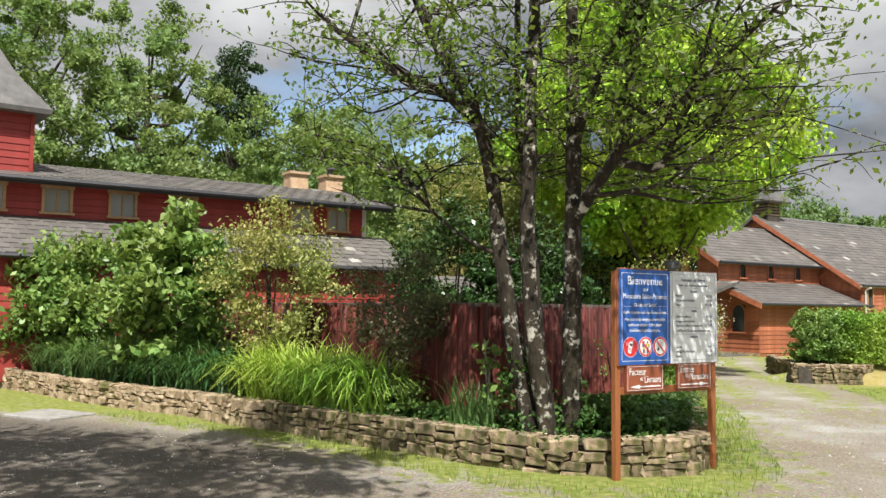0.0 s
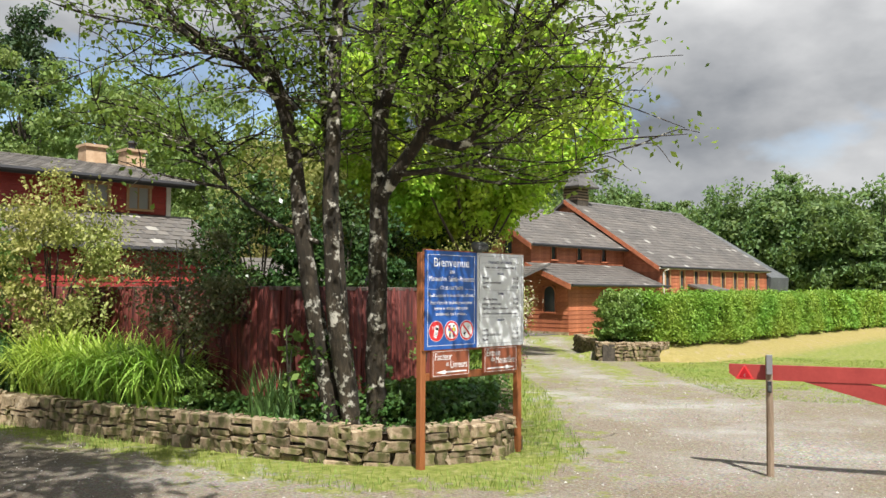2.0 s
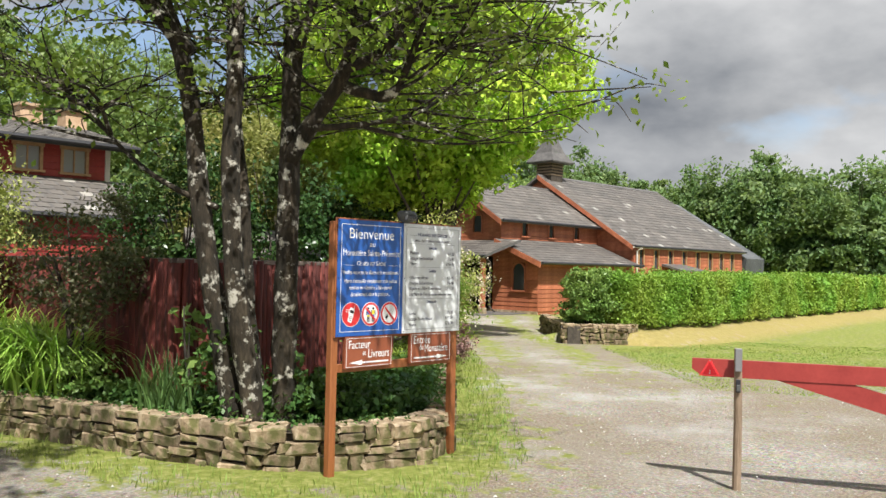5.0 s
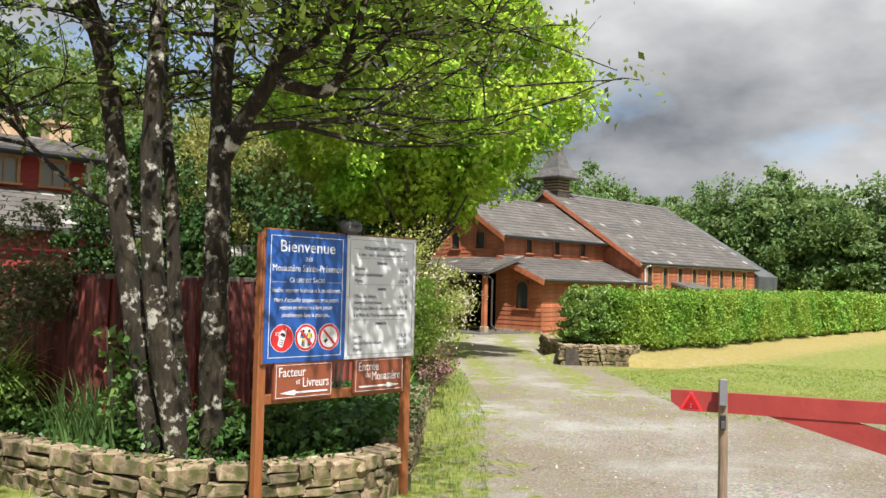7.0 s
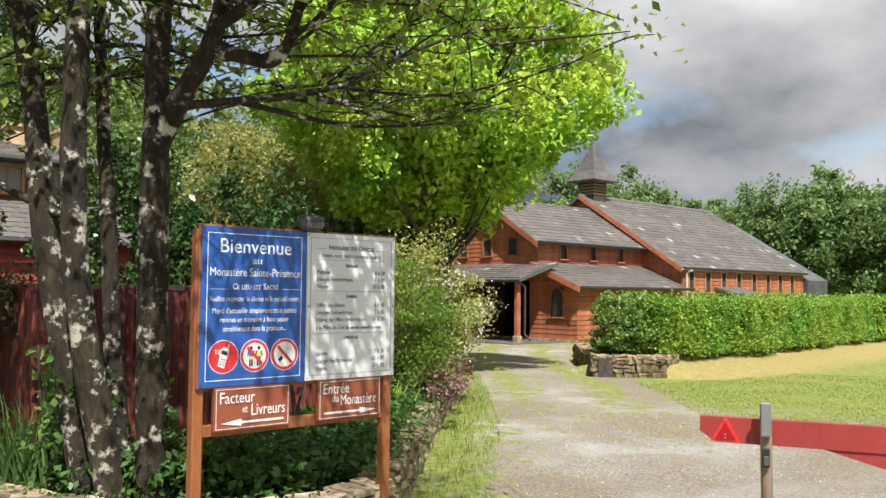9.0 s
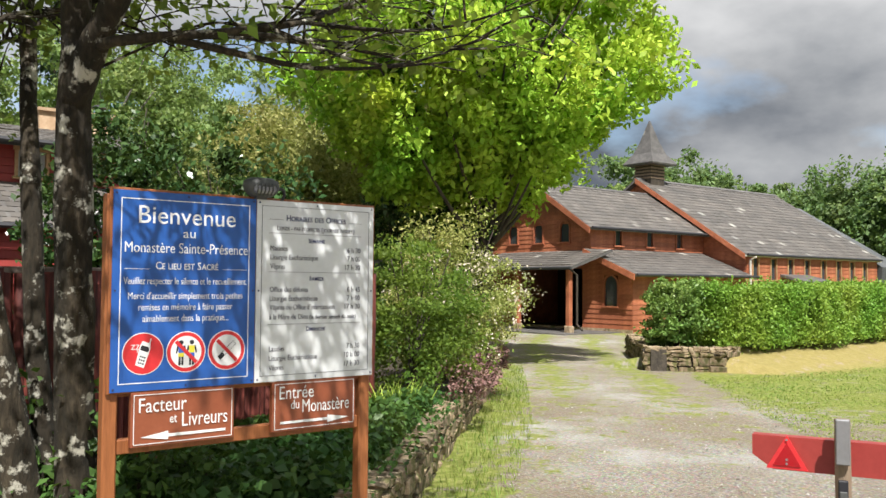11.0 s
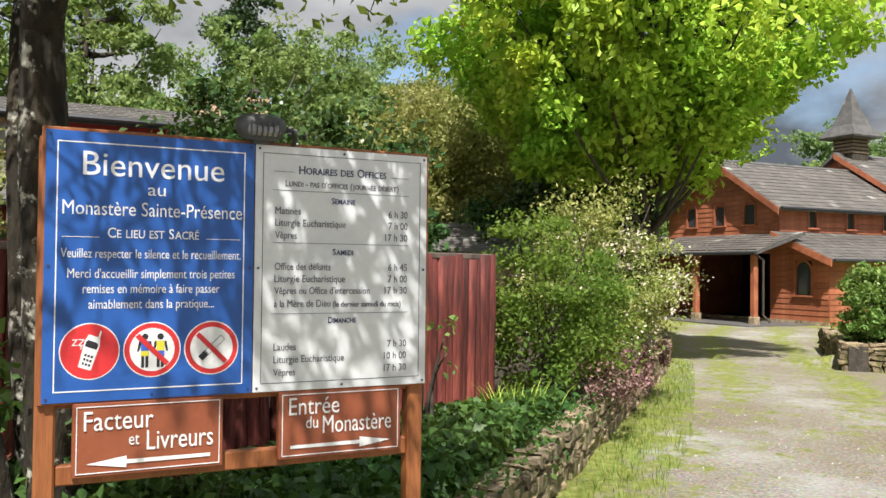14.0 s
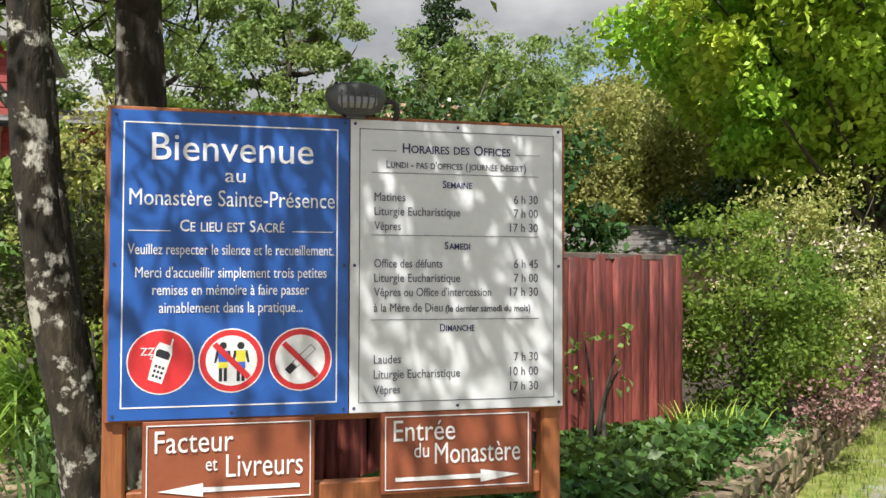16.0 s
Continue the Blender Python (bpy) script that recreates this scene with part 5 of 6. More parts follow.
def twigs(rng, limbs, n, reach, r=0.008, min_z=2.4, rise=0.25):
    """Side shoots off given limbs, and their outer ends, on which the leaves sit."""
    out, ends = [], []
    for _ in range(n):
        pts, r0, r1 = limbs[rng.integers(len(limbs))]
        path = [Vector(p) for p in pts]
        k = rng.uniform(0.25, 1.0) * (len(path) - 1)
        i = min(int(k), len(path) - 2)
        p = path[i].lerp(path[i + 1], k - i)
        if p.z < min_z:
            continue
        d = Vector(rng.normal(size=3)) + (path[i + 1] - path[i]).normalized() * 0.9
        d.z = abs(d.z) * 0.5 + rise * rng.normal()
        d.normalize()
        ln = reach * rng.uniform(0.4, 1.2)
        mid = p + d * ln * 0.5 + Vector(rng.normal(size=3)) * 0.08 * ln
        end = p + d * ln + Vector((0, 0, -0.1 * ln)) + Vector(rng.normal(size=3)) * 0.1 * ln
        if min(end.z, mid.z) < min_z + 0.05:
            continue
        rr = min(r * rng.uniform(0.7, 1.6), 0.03)
        out.append(([p, mid, end], rr, 0.003))
        ends += [mid, end]
    return out, ends


def build_main_tree():
    rng = np.random.default_rng(21)
    A = [(-3.40, 8.48, 0.2), (-3.54, 8.38, 1.1), (-3.68, 8.29, 2.0), (-3.80, 8.26, 3.0), (-4.0, 8.2, 3.75), (-4.4, 8.05, 4.5), (-4.8, 7.9, 5.6)]
    Bm = [(-3.20, 8.46, 0.2), (-3.30, 8.27, 1.2), (-3.34, 8.14, 2.2), (-3.30, 8.1, 3.3), (-3.25, 8.05, 4.4), (-3.15, 8.0, 6.2)]
    C = [(-3.02, 8.56, 0.2), (-2.99, 8.48, 1.2), (-2.96, 8.42, 2.2), (-2.93, 8.38, 3.4), (-2.93, 8.32, 4.6), (-2.88, 8.2, 6.4)]
    D = [(-3.22, 8.6, 0.2), (-3.38, 8.6, 1.2), (-3.46, 8.6, 2.2), (-3.62, 8.7, 3.0), (-3.72, 8.75, 4.0), (-3.78, 8.9, 5.5)]
    E1 = [(-2.95, 8.40, 2.5), (-2.72, 8.32, 2.8), (-2.47, 8.26, 3.1), (-2.33, 8.2, 3.5), (-2.2, 8.05, 4.2), (-1.95, 7.85, 4.9)]
    E2 = [(-2.47, 8.26, 3.1), (-2.25, 8.30, 3.02), (-2.04, 8.33, 3.01), (-1.85, 8.22, 3.3), (-1.62, 8.05, 3.8), (-1.35, 7.85, 4.5)]
    E3 = [(-2.43, 8.24, 3.2), (-2.05, 8.1, 3.3), (-1.73, 7.93, 3.55), (-1.08, 7.63, 4.0), (-0.48, 7.33, 4.4)]
    E4 = [(-2.93, 8.39, 3.3), (-2.58, 8.18, 4.0), (-2.08, 7.83, 4.5), (-1.38, 7.33, 4.9), (-0.78, 6.93, 5.2)]
    E5 = [(-2.74, 8.33, 2.76), (-2.5, 8.3, 2.76), (-2.2, 8.65, 2.86), (-2.02, 9.1, 3.02), (-1.9, 9.5, 3.25)]
    F1 = [(-3.83, 8.28, 3.4), (-4.18, 8.03, 3.85), (-4.68, 7.73, 4.1), (-5.28, 7.33, 4.6)]
    F2 = [(-3.53, 8.28, 2.1), (-4.08, 8.23, 2.35), (-4.58, 8.23, 2.75), (-4.98, 8.13, 3.3)]
    G1 = [(-3.28, 8.28, 4.2), (-3.08, 7.63, 4.9), (-2.88, 6.93, 5.6)]
    limbs = [(A, 0.105, 0.045), (Bm, 0.1, 0.045), (C, 0.112, 0.05), (D, 0.065, 0.03), (E1, 0.08, 0.025), (E2, 0.05, 0.018), (E3, 0.045, 0.014), (E4, 0.055, 0.02), (E5, 0.034, 0.012), (F1, 0.08, 0.03), (F2, 0.03, 0.01), (G1, 0.05, 0.02)]
    reach = [l for l in limbs if l[1] < 0.09] + [l for l in limbs[:3]]
    s1, e1 = twigs(rng, reach, 210, 1.35, 0.015, 2.6)
    s2, e2 = twigs(rng, s1, 1100, 0.7, 0.006, 2.6, 0.2)
    e1 = e1 + e2
    ends = np.array([tuple(p) for p in e1 if p.z > 2.55])
    k = rng.integers(0, len(ends), 14500)
    pts = ends[k] + rng.normal(size=(14500, 3)) * np.array([0.14, 0.14, 0.08])
    tree("oak_tree", "several-stemmed young oak with lichened trunks and sparse leaves", (-3.3, 8.6, BED_Z), limbs + s1 + s2, pts, 0.07, M_bark, M_leaf_main, 22)


def simple_tree(name, label, x, y, h, rad, trunk_h, n, leaf, size, seed, bark=None, clumps=60, clump_r=0.7, base_z=0.0, squash=1.0, fill=0.45, category="tree", group="", lean=(0, 0)):
    rng = np.random.default_rng(seed)
    top = Vector((x + lean[0], y + lean[1], h * 0.8))
    b = Vector((x, y, base_z - 0.15))
    limbs = [([b, b.lerp(top, 0.4) + Vector((rng.normal() * 0.12, rng.normal() * 0.12, 0)), top], 0.03 + h * 0.019, 0.03)]
    cz, rz = (h + trunk_h) / 2, (h - trunk_h) / 2 * squash
    for _ in range(16):
        f = rng.uniform(max(0.15, trunk_h / h), 0.85)
        p = b.lerp(top, f)
        a = rng.uniform(0, 2 * math.pi)
        q = Vector((x + lean[0] * f + math.cos(a) * rad * 0.6, y + lean[1] * f + math.sin(a) * rad * 0.6, min(h * 0.85, p.z + rng.uniform(0.05, 0.25) * h)))
        limbs.append(([p, p.lerp(q, 0.5) + Vector((0, 0, -0.05 * h)), q], 0.008 + h * 0.007, 0.012))
    pts = crown_points(rng, n, (x + lean[0], y + lean[1], cz), (rad, rad, rz), clumps, clump_r, fill)
    pts = pts[pts[:, 2] > base_z + 0.05]
    return tree(name, label, (x, y, base_z), limbs, pts, size, bark or M_bark2, leaf, seed, category, group=group)


def shrub(name, label, x, y, z, rx, ry, h, n, leaf, size, seed, clumps=30, clump_r=0.22, low=0.0, stems=7, category="shrub", up=0.35, fill=0.55):
    rng = np.random.default_rng(seed)
    limbs = []
    for _ in range(stems):
        a, f = rng.uniform(0, 2 * math.pi), rng.uniform(0.3, 0.8)
        q = (x + math.cos(a) * rx * f, y + math.sin(a) * ry * f, z + h * rng.uniform(0.65, 0.97))
        limbs.append(([(x + rng.normal() * 0.05, y + rng.normal() * 0.05, z - 0.05), (x + (q[0] - x) * 0.35, y + (q[1] - y) * 0.35, z + h * 0.45), q], 0.022, 0.005))
    pts = crown_points(rng, n, (x, y, z + low + (h - low) / 2), (rx, ry, (h - low) / 2), clumps, clump_r, fill)
    pts = pts[pts[:, 2] > z + 0.02]
    return tree(name, label, (x, y, z), limbs, pts, size, M_bark2, leaf, seed, category, up)


def build_maple():
    """A full round crown of leafy sprays, lifted on the side of the church, dark and open at its heart."""
    rng = np.random.default_rng(41)
    x, y, h = -5.3, 20.9, 10.0
    b, top = Vector((x, y, 0.05)), Vector((x + 0.2, y, 8.2))
    limbs = [([b, Vector((x + 0.1, y + 0.05, 3.0)), top], 0.24, 0.04)]
    c = rng.normal(size=(430, 3))
    c /= np.linalg.norm(c, axis=1)[:, None]
    c *= rng.uniform(0.25, 1.0, (430, 1)) ** 0.4
    lobe = 1 + 0.13 * np.sin(3.1 * np.arctan2(c[:, 1], c[:, 0]) + 1.0) + 0.1 * np.sin(5.0 * c[:, 2] + 2.0)
    c = c * np.array([3.15, 3.4, 3.9]) * lobe[:, None] + np.array([x - 0.3, y, 6.1])
    c = c[c[:, 2] > 2.5 + 0.75 * np.clip(c[:, 0] - x + 0.3, 0, 4)]
    pts = []
    for p in c:
        m = int(rng.uniform(150, 380))
        o = rng.normal(size=(m, 3))
        o *= (rng.uniform(0, 1, m) ** 0.42 / np.linalg.norm(o, axis=1))[:, None]
        pts.append(p + o * np.array([0.56, 0.56, 0.46]) * rng.uniform(0.55, 1.25))
    for p in c[::7]:
        q = Vector(p)
        f = Vector((x + 0.1, y, max(2.2, q.z * 0.62 - 0.4)))
        limbs.append(([f, f.lerp(q, 0.5) + Vector((0, 0, -0.15)), q], 0.06, 0.012))
    tree("maple_tree", "full bright green spring tree beside the church track", (x, y, 0.2), limbs, np.concatenate(pts), 0.15, M_bark2, M_leaf_lime, 41)


def build_hedge():
    rng = np.random.default_rng(31)
    hd = thing("hedge", Matrix.Translation((-1.55, 22.0, 0.4)), "clipped bright green hedge on a stone-edged bank", "hedge")
    org = np.array([-1.55, 22.0, 0.4])
    hw = 0.62
    bm = bmesh.new()
    pts = []
    line = [(-1.35, 22.5)] + HEDGE[1:]
    for (x0, y0), (x1, y1) in zip(line, line[1:]):
        ln = math.hypot(x1 - x0, y1 - y0)
        ux, uy = (x1 - x0) / ln, (y1 - y0) / ln
        m = Matrix.Translation((x0 - org[0], y0 - org[1], -org[2])) @ Matrix.Rotation(math.atan2(uy, ux), 4, "Z")
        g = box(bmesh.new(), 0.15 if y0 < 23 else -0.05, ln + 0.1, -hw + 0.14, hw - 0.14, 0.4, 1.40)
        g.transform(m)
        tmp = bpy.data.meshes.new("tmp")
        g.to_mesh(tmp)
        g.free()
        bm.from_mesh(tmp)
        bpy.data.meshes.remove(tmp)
        near = max(0.25, min(1.0, 26.0 / max(1.0, y0)))
        n = int(ln * 8000 * near)
        s = rng.uniform(-0.15 if y0 < 23 else 0, ln, n)
        face = rng.integers(0, 5, n)
        t = np.where(face < 3, -hw, np.where(face == 3, rng.uniform(-hw, hw, n), hw))
        zz = np.where(face == 3, 1.52, 0.47 + rng.uniform(0, 1, n) * 1.05)
        bulge = 0.05 * np.sin(s * 1.3 + 2 * zz) + 0.045 * np.sin(s * 2.9 - 3 * zz) + 0.03 * np.sin(s * 7.1 + 5 * zz)
        jit = rng.normal(size=(n, 3)) * np.array([0.06, 0.06, 0.075])
        tt = t + np.sign(t) * bulge * (face != 3)
        px = x0 + ux * s + uy * -tt
        py = y0 + uy * s + ux * tt
        pts.append(np.stack([px, py, zz + bulge * (face == 3)], 1) + jit)
        if y0 < 23:
            n2 = 9000
            t2 = rng.uniform(-hw, hw, n2)
            pts.append(np.stack([x0 - ux * 0.12 - uy * t2, y0 - uy * 0.12 + ux * t2, 0.45 + rng.uniform(0, 1, n2) * 1.06], 1) + rng.normal(size=(n2, 3)) * 0.07)
    # plain dark boxes fill the hedge, standing in for shade between the leaves
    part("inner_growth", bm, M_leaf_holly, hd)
    p = np.concatenate(pts)
    near = p[:, 1] < 33
    mesh_part("foliage", leaves_mesh("foliage", p[near] - org, 0.06, rng, 0.3, 0.65), M_leaf_hedge, hd)
    mesh_part("foliage", leaves_mesh("foliage", p[~near] - org, 0.11, rng, 0.3, 0.7), M_leaf_hedge, hd)


def blades(name, label, bases, length, width, lean, droop, mat, seed, category, kind=""):
    b = np.asarray(bases, float)
    o = b.mean(0)
    o[2] = b[:, 2].min()
    ob = mesh_part(name, blades_mesh(name, b - o, np.random.default_rng(seed), length, width, lean, droop), mat)
    ob.location = o
    return tagged(ob, label, category, kind=kind)


def cover(name, label, pts, size, mat, seed, category="ground cover", up=0.6):
    p = np.asarray(pts, float)
    o = p.mean(0)
    o[2] = p[:, 2].min()
    ob = mesh_part(name, leaves_mesh(name, p - o, size, np.random.default_rng(seed), up, 0.75), mat)
    ob.location = o
    return tagged(ob, label, category, kind="stuff")


def scatter(rng, n, poly, z0, z1):
    xs, ys = [p[0] for p in poly], [p[1] for p in poly]
    out = np.zeros((0, 2))
    while len(out) < n:
        c = np.stack([rng.uniform(min(xs), max(xs), n), rng.uniform(min(ys), max(ys), n)], 1)
        out = np.concatenate([out, c[inside(c[:, 0], c[:, 1], poly)]])
    out = out[:n]
    return np.column_stack([out, rng.uniform(z0, z1, n)])


build_main_tree()
build_hedge()
shrub("laurel", "rounded glossy evergreen at the end of the clipped hedge", -1.72, 22.2, 0.35, 0.64, 0.6, 1.3, 13000, M_leaf_shrub, 0.075, 39, 60, 0.2, 0.0, 7, "shrub", 0.35, 0.75)
build_maple()
# tree behind the starting point, known by its shade on the gravel
simple_tree("shade_tree", "tall leafy tree casting dappled shade over the gravel", -5.2, -1.2, 10.5, 3.7, 5.2, 22000, M_leaf_main, 0.16, 42, clumps=70, clump_r=0.8, lean=(1.1, 1.5))
# shrubs of the bed
shrub("hydrangea", "large leafy green shrub before the fence", -10.6, 10.5, BED_Z, 1.35, 0.8, 2.75, 9500, M_leaf_shrub, 0.15, 51, 45, 0.38, 0.3)
shrub("hydrangea", "broad leafy green shrub beside the tower", -15.2, 11.3, BED_Z, 1.5, 0.6, 2.5, 8500, M_leaf_shrub, 0.14, 50, 45, 0.4, 0.1)
shrub("hydrangea", "large leafy green shrub before the fence", -13.4, 11.3, BED_Z, 1.6, 0.7, 2.7, 8500, M_leaf_shrub, 0.13, 52, 45, 0.35, 0.2)
shrub("spindle_shrub", "tall yellow green small-leaved shrub", -8.35, 10.3, BED_Z, 1.0, 0.6, 2.8, 11000, M_leaf_yel, 0.06, 53, 50, 0.3, 0.5)
shrub("small_tree", "dark purple-tinged little tree on thin stems", -5.4, 8.98, BED_Z, 0.6, 0.45, 2.0, 4800, M_leaf_purple, 0.05, 54, 40, 0.2, 0.75, 5)
shrub("climber", "climbing shoots with broad leaves on the fence", -4.05, 8.75, BED_Z, 0.18, 0.15, 1.0, 90, M_leaf_shrub, 0.12, 55, 8, 0.15, 0.3, 2)
shrub("cotoneaster", "dense dark green shrub with cream blossom", -3.5, 13.8, BED_Z, 0.72, 0.8, 1.75, 15000, M_leaf_main, 0.05, 56, 60, 0.26, 0.0)
shrub("escallonia", "tall yellow green shrub flecked with cream flowers", -3.85, 15.8, BED_Z, 0.8, 1.1, 2.1, 19000, M_leaf_yel, 0.05, 57, 70, 0.28, 0.0)
shrub("holly", "dark glossy evergreen shrub behind the fence", -5.1, 12.8, BED_Z, 0.9, 0.9, 2.75, 11000, M_leaf_holly, 0.08, 58, 50, 0.3, 0.2)
shrub("holly", "dark glossy evergreen shrub behind the fence", -6.4, 12.4, BED_Z, 1.0, 0.9, 3.35, 15000, M_leaf_holly, 0.08, 59, 80, 0.3, 0.2)
_r = np.random.default_rng(60)
cover("blossom", "small cream flowers over the shrubs", np.concatenate([crown_points(_r, 700, (-3.4, 14.8, 1.3), (0.75, 1.2, 0.7), 40, 0.2, 0.9), crown_points(_r, 500, (-3.5, 15.8, 1.5), (0.8, 1.1, 0.8), 40, 0.2, 0.9)]), 0.034, M_white, 61, "flowers")
cover("pink_heath", "low pink flowering heath spilling over the wall", np.concatenate([crown_points(_r, 1000, (x, y, 0.55), (0.22, 0.5, 0.22), 14, 0.12, 0.5) for x, y in ((-2.85, 13.9), (-3.1, 15.0), (-3.5, 16.6))]), 0.035, M_pink, 62, "flowers")
# strap-leaved clumps
_l = along([(-8.2, 9.75), (-5.6, 8.95)], 0.05)
blades("day_lily", "arching bright green day lily clumps over the wall", [(x + _r.normal() * 0.1, y + 0.1 + _r.normal() * 0.14, BED_Z) for x, y, a, r in _l for _ in range(40)], 1.15, 0.03, 0.32, 0.8, M_lily, 63, "plant", "stuff")
# same lilies as above; the half shade here is put into a darker leaf colour
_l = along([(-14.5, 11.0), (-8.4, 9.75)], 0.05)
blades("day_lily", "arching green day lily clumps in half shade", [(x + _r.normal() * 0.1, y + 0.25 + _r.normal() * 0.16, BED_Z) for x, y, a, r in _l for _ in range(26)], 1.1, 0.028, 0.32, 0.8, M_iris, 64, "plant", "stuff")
blades("iris_clump", "stiff dark sword-leaved clump beside the oak", [(-4.15 + _r.normal() * 0.12, 8.62 + _r.normal() * 0.08, BED_Z) for _ in range(130)], 0.62, 0.022, 0.28, 0.25, M_iris, 65, "plant", "stuff")
blades("iris_clump", "small sword-leaved clump at the fence foot", [(-3.1 + _r.normal() * 0.12, 12.5 + _r.normal() * 0.12, BED_Z) for _ in range(110)], 0.42, 0.014, 0.4, 0.3, M_lily, 66, "plant", "stuff")
# low cover
_bed1 = [(-6.6, 9.1), (-4.9, 8.8), (-3.0, 8.45), (-2.2, 8.75), (-2.1, 9.5), (-3.2, 9.3), (-4.2, 8.9), (-6.6, 10.1)]
cover("ground_cover", "leafy herbs along the top of the wall", scatter(_r, 4200, _bed1, BED_Z, BED_Z + 0.2), 0.07, M_leaf_cover, 67)
_cl = [(-6.2, 9.05, 0.4), (-5.7, 9.0, 0.38), (-5.35, 8.95, 0.28), (-3.0, 8.7, 0.22), (-2.75, 8.75, 0.2), (-3.45, 8.55, 0.18), (-2.55, 8.95, 0.2)]
for _x, _y, _h in _cl:
    shrub("leafy_herb", "rounded leafy green herb in the bed", _x, _y, BED_Z, 0.3, 0.22, _h * 1.8, 900, M_leaf_shrub if _x < -5 else M_leaf_cover, 0.06, int(-_x * 100), 18, 0.12, 0.0, 3, "plant")
_bed2 = [(-2.25, 8.9), (-2.02, 9.5), (-2.32, 10.8), (-3.0, 13.3), (-3.3, 13.3), (-3.6, 10.6), (-3.2, 9.4)]
cover("ground_cover", "carpet of low dark green geranium leaves", np.concatenate([scatter(_r, 9000, _bed2, BED_Z + 0.02, BED_Z + 0.22), scatter(_r, 3500, [(-2.4, 9.0), (-2.0, 9.4), (-2.3, 10.9), (-2.9, 13.0), (-3.1, 13.0), (-2.8, 10)], BED_Z + 0.05, BED_Z + 0.25)]), 0.075, M_leaf_cover, 68)
cover("ivy", "ivy leaves creeping on the oak stems", np.concatenate([crown_points(_r, 500, (-3.5, 8.42, 0.75), (0.3, 0.14, 0.45), 25, 0.1, 0.6), crown_points(_r, 350, (-3.1, 8.55, 0.65), (0.3, 0.14, 0.4), 20, 0.1, 0.6)]), 0.06, M_leaf_cover, 69)
# grass of the verges
_v = []
for _x, _y, _a, _ in along(VERGE[2:13], 0.02):
    for _ in range(4):
        _d = abs(_r.normal()) * 0.35 - 0.05
        _v.append((_x + math.sin(_a) * -_d, _y + math.cos(_a) * _d, 0.0))
_v = np.array(_v)
_v = _v[~inside(_v[:, 0], _v[:, 1], BED)]
blades("verge_grass", "bright tufted grass at the wall foot", _v, 0.09, 0.006, 0.4, 0.4, M_grass, 70, "grass", "stuff")
_f = np.column_stack([_r.uniform(-2.5, 9, 60000), _r.uniform(14.5, 24, 60000), np.zeros(60000)])
_f = _f[(dist_line(_f[:, 0], _f[:, 1], TRACK) > 1.6) & ~inside(_f[:, 0], _f[:, 1], BED) & (dist_line(_f[:, 0], _f[:, 1], HEDGE) > 1.4)]
blades("field_grass", "short mown field grass", _f, 0.03, 0.012, 0.9, 0.7, M_grass, 71, "grass", "stuff")
# woods behind the house
_rw = random.Random(8)
for _k, (_x, _y, _h, _w, _m) in enumerate(((-27, 19, 15.0, 3.8, 0), (-23.5, 22, 13.5, 3.5, 0), (-20, 26, 10.0, 3.0, 1), (-17, 29, 9.4, 2.8, 1), (-13.5, 31, 9.2, 2.6, 0), (-22, 31, 11, 3, 0), (-10.5, 28, 7.4, 2.4, 2), (-8.6, 24.5, 6.4, 2.0, 2), (-12.3, 24.6, 6.8, 1.9, 2), (-31, 14, 15, 4.0, 0), (-10.2, 21.6, 5.6, 1.6, 2), (-15.5, 38, 10.5, 3.2, 0), (-25, 37, 12, 3.6, 1))):
    simple_tree("woodland_tree", ("slender mixed woodland tree in fresh leaf", "pale-stemmed birch in thin fresh leaf", "olive green willow just budding")[_m], _x, _y, _h, _w, _h * 0.12, (34000, 17000, 34000)[_m], (M_leaf_mid, M_leaf_mid, M_leaf_olive)[_m], 0.17 if _m < 2 else 0.10, 100 + _k, (M_bark2, M_birch, M_bark2)[_m], 150, 0.5, 0.2, 1.0, 0.3, group="woods behind the house")
_p = simple_tree("pine_tree", "tall dark pine above the woods", -33.2, 37.4, 16.4, 1.7, 10.5, 9000, M_leaf_pine, 0.22, 140, clumps=34, clump_r=0.7)
# woods beyond the church and field
for _k in range(24):
    _a = radians(-8 + _k * 2.5)
    _d = 62 + _rw.uniform(-4, 6)
    _h = (9.9 - 0.1 * _k) * _rw.uniform(0.86, 1.08)
    simple_tree("distant_tree", "distant dark green tree in the wood edge", -1 + math.sin(_a) * _d, 2 + math.cos(_a) * _d, _h, 3.4, 0.2, 20000, M_leaf_far, 0.30, 200 + _k, None, 130, 0.85, 0.0, 1.0, 0.3, group="wood edge")
for _k in range(11):
    _a = radians(-62 + _k * 5.2)
    simple_tree("distant_tree", "distant woodland tree in leaf", math.sin(_a) * 52, math.cos(_a) * 52, (10.5 if _k < 9 else 8.0) * _rw.uniform(0.85, 1.15), 4.2, 0.3, 20000, M_leaf_mid, 0.30, 240 + _k, None, 120, 0.85, 0.0, 1.0, 0.3, group="wood edge")
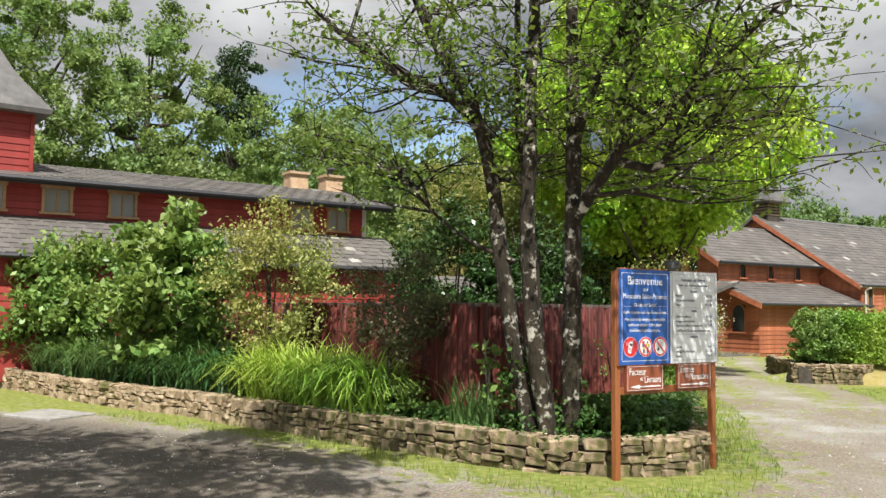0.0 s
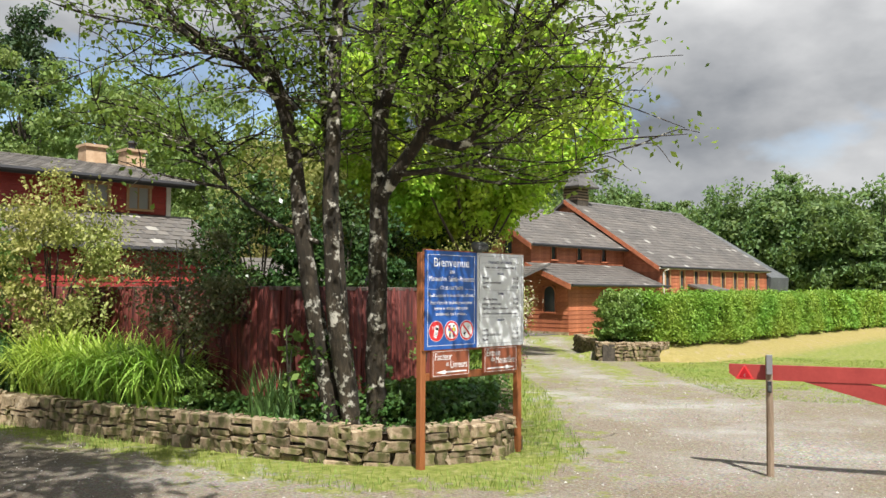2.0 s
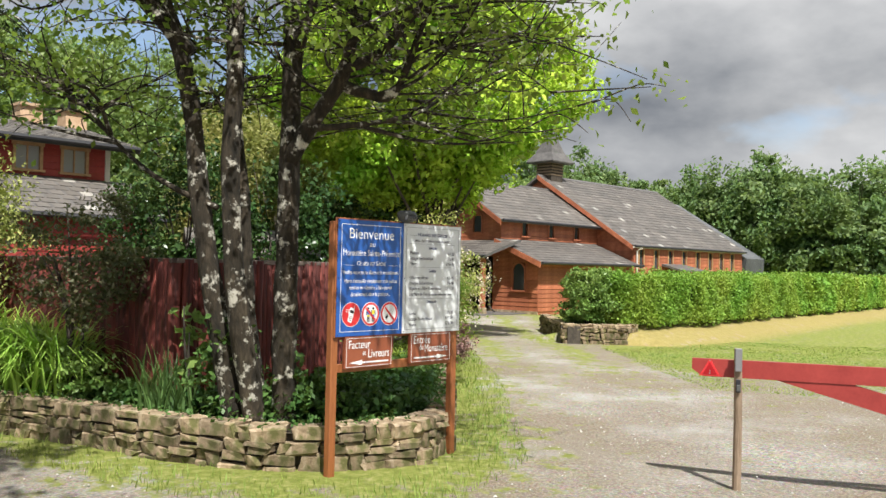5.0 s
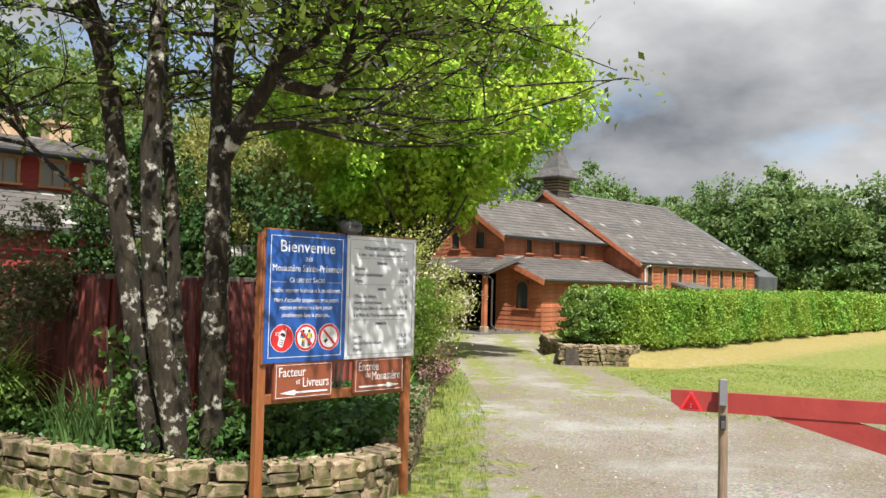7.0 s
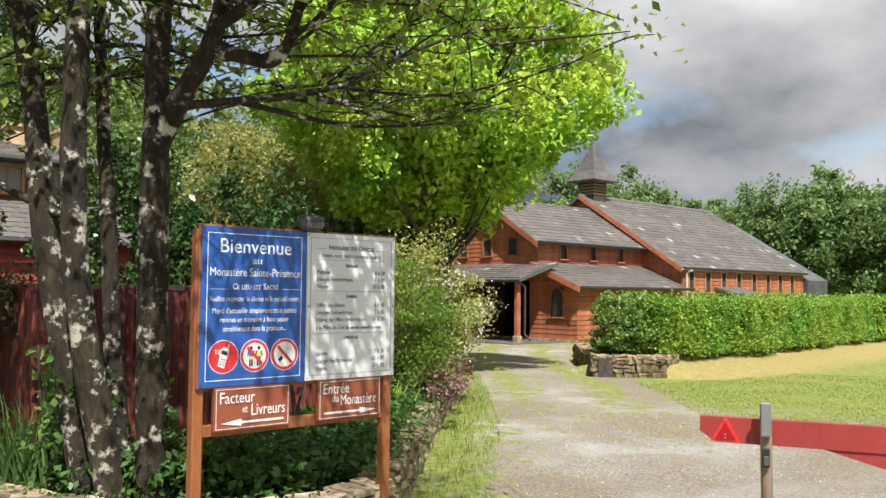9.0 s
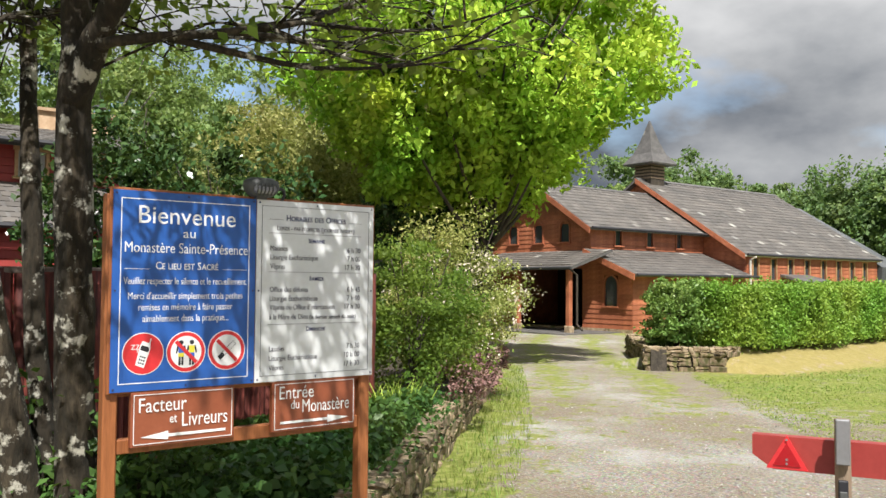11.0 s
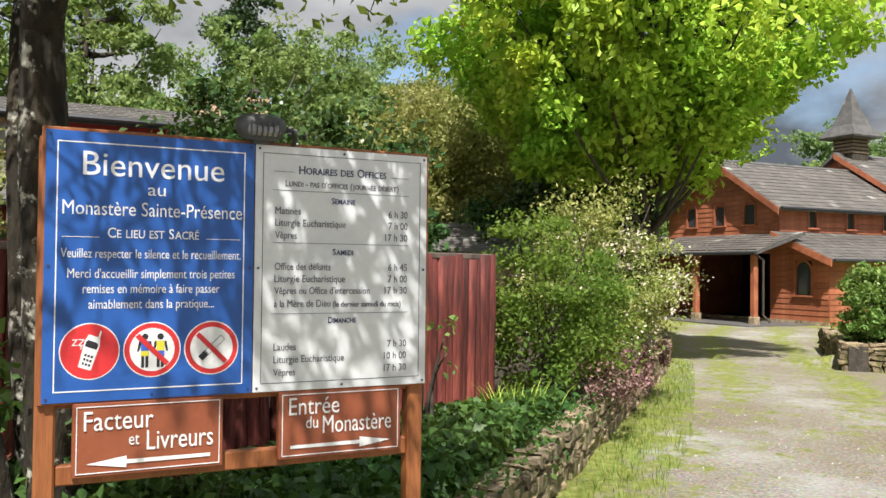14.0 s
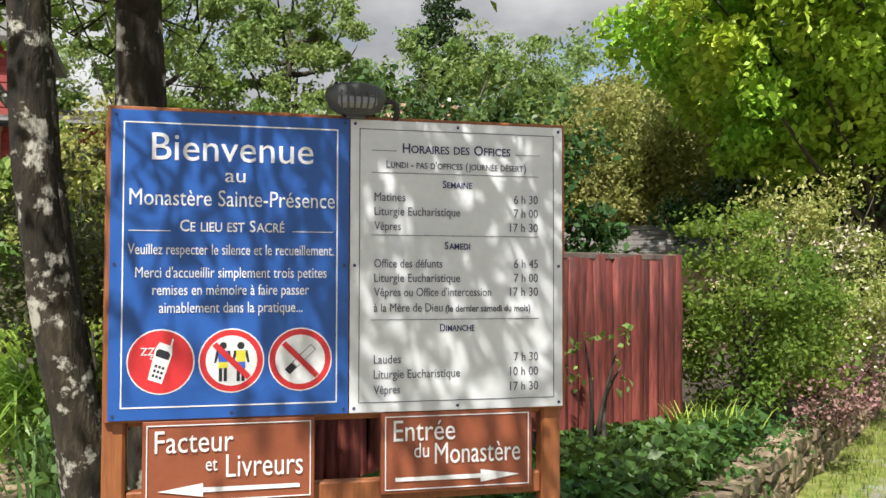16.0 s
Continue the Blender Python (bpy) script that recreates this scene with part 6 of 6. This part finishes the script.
# camp at the far edge of the field
for _x, _y, _m, _lb in ((24.0, 55.5, M_whitetrim, "white caravan with rounded roof"), (26.6, 54.5, M_teal, "teal tarpaulin shelter at the field edge")):
    _t = thing("caravan" if _m is M_whitetrim else "tent", Matrix.Translation((_x, _y, 0)), _lb, "caravan" if _m is M_whitetrim else "tent")
    part("body", prism([(-1.3, 0.2), (1.3, 0.2), (1.3, 1.5), (0.9, 2.0), (-0.9, 2.0), (-1.3, 1.5)], -1.0, 1.0, lambda a, r, z: (a, r, z * 0.95)), _m, _t)
    part("window", B(-0.9, 0.9, -1.02, -1.003, 1.0, 1.4), M_glass, _t)
    part("wheel", tube(bmesh.new(), [(0, -0.9, 0.28), (0, -0.72, 0.28)], [0.28, 0.28], 12), M_black, _t)
shrub("holly", "dark dense evergreen under the bright tree", -6.7, 20.4, 0.3, 1.5, 1.3, 3.3, 9000, M_leaf_holly, 0.1, 80, 60, 0.4, 0.0)


def hut(x, y, a):
    h = thing("garden_hut", Matrix.Translation((x, y, BED_Z)) @ Matrix.Rotation(a, 4, "Z"), "small buff rendered hut with grey roof", "shed")
    part("wall", B(-1.5, 1.5, -1.0, 1.0, -0.1, 1.6), M_chim, h)
    part("gable", prism([(-1.0, 1.6), (1.0, 1.6), (0, 2.05)], -1.5, 1.5, lambda q, r, z: (r, q, z)), M_chim, h)
    for s in (-1, 1):
        slate_roof(h, (-1.7, 0, 2.12), (3.4, 0, 0), (0, s * 1.25, -0.56), 6, 12, "grey slate roof", 90 + s)


hut(-8.9, 19.8, radians(35))


def pebbles():
    """Loose stones on the gravel."""
    rng = np.random.default_rng(77)
    n = 16000
    p = np.column_stack([rng.uniform(-9, 5, n), 3.5 + 13 * rng.uniform(0, 1, n) ** 1.3])
    p = p[~inside(p[:, 0], p[:, 1], VERGE + [(-30, 30), (-30, 9)])]
    n = len(p)
    s = rng.uniform(0.004, 0.010, n) * rng.choice([1, 1, 1, 1.6], n)
    unit = np.array([(1, 0, 0), (0, 1, 0), (-1, 0, 0), (0, -1, 0), (0, 0, 0.7), (0, 0, -0.5)], float)
    v = unit[None] * (1 + 0.35 * rng.uniform(-1, 1, (n, 6, 1)))
    a = rng.uniform(0, 6.28, n)
    vx = v[:, :, 0] * np.cos(a)[:, None] - v[:, :, 1] * np.sin(a)[:, None]
    vy = v[:, :, 0] * np.sin(a)[:, None] + v[:, :, 1] * np.cos(a)[:, None]
    co = np.stack([vx * s[:, None] + p[:, :1], vy * s[:, None] + p[:, 1:], v[:, :, 2] * s[:, None] + 0.006], 2).reshape(-1, 3)
    tri = np.array([(0, 1, 4), (1, 2, 4), (2, 3, 4), (3, 0, 4), (1, 0, 5), (2, 1, 5), (3, 2, 5), (0, 3, 5)])
    fc = (np.arange(n)[:, None, None] * 6 + tri[None]).reshape(-1, 3)
    me = bpy.data.meshes.new("pebbles")
    me.from_pydata(co.tolist(), [], fc.tolist())
    m, nd, lk, bs = nodes_of("loose pebble")
    g = nd.new("ShaderNodeNewGeometry")
    rp = ramp(nd, ((0.0, (0.20, 0.18, 0.15)), (0.6, (0.30, 0.27, 0.23)), (1.0, (0.58, 0.56, 0.52))))
    lk.new(g.outputs["Random Per Island"], rp.inputs[0])
    lk.new(rp.outputs[0], bs.inputs["Base Color"])
    bs.inputs["Roughness"].default_value = 0.9
    tagged(mesh_part("pebbles", me, m), "loose grey pebbles scattered on the gravel", "gravel", kind="stuff")


pebbles()
_s = [(x + math.sin(a) * d, y - math.cos(a) * d, z) for x, y, a, r_ in along(WALL_SIDE[1:6], 0.02) for d, z in ((_r.uniform(-0.24, 0.03), _r.uniform(0.16, 0.46)) for _ in range(6))]
cover("wall_creeper", "dark creeping leaves over the side wall", _s, 0.045, M_leaf_cover, 81)
_s = [(x + math.sin(a) * d, y - math.cos(a) * d, 0.0) for x, y, a, r_ in along(WALL_SIDE[1:6], 0.05) for d in _r.uniform(0.1, 0.45, 3)]
blades("wall_grass", "long grass tufts at the foot of the side wall", _s, 0.11, 0.007, 0.4, 0.5, M_grass, 82, "grass", "stuff")
_s = [(x - math.sin(a) * d, y + math.cos(a) * d, 0.33) for x, y, a, r_ in along(WALL_FRONT[4:], 0.03) for d in _r.uniform(0.0, 0.3, 4)]
cover("wall_top_herbs", "moss and small herbs on the wall top", [(x, y, z + _r.uniform(-0.02, 0.08)) for x, y, z in _s], 0.04, M_leaf_cover, 83)
for _x, _y, _k in ((-3.3, 11.0, 0), (-3.25, 11.5, 1)):
    shrub("bramble", "thin arching bramble shoot before the fence", _x, _y, BED_Z, 0.25, 0.35, 0.95, 60, M_leaf_shrub, 0.055, 84 + _k, 8, 0.1, 0.4, 3, "plant")
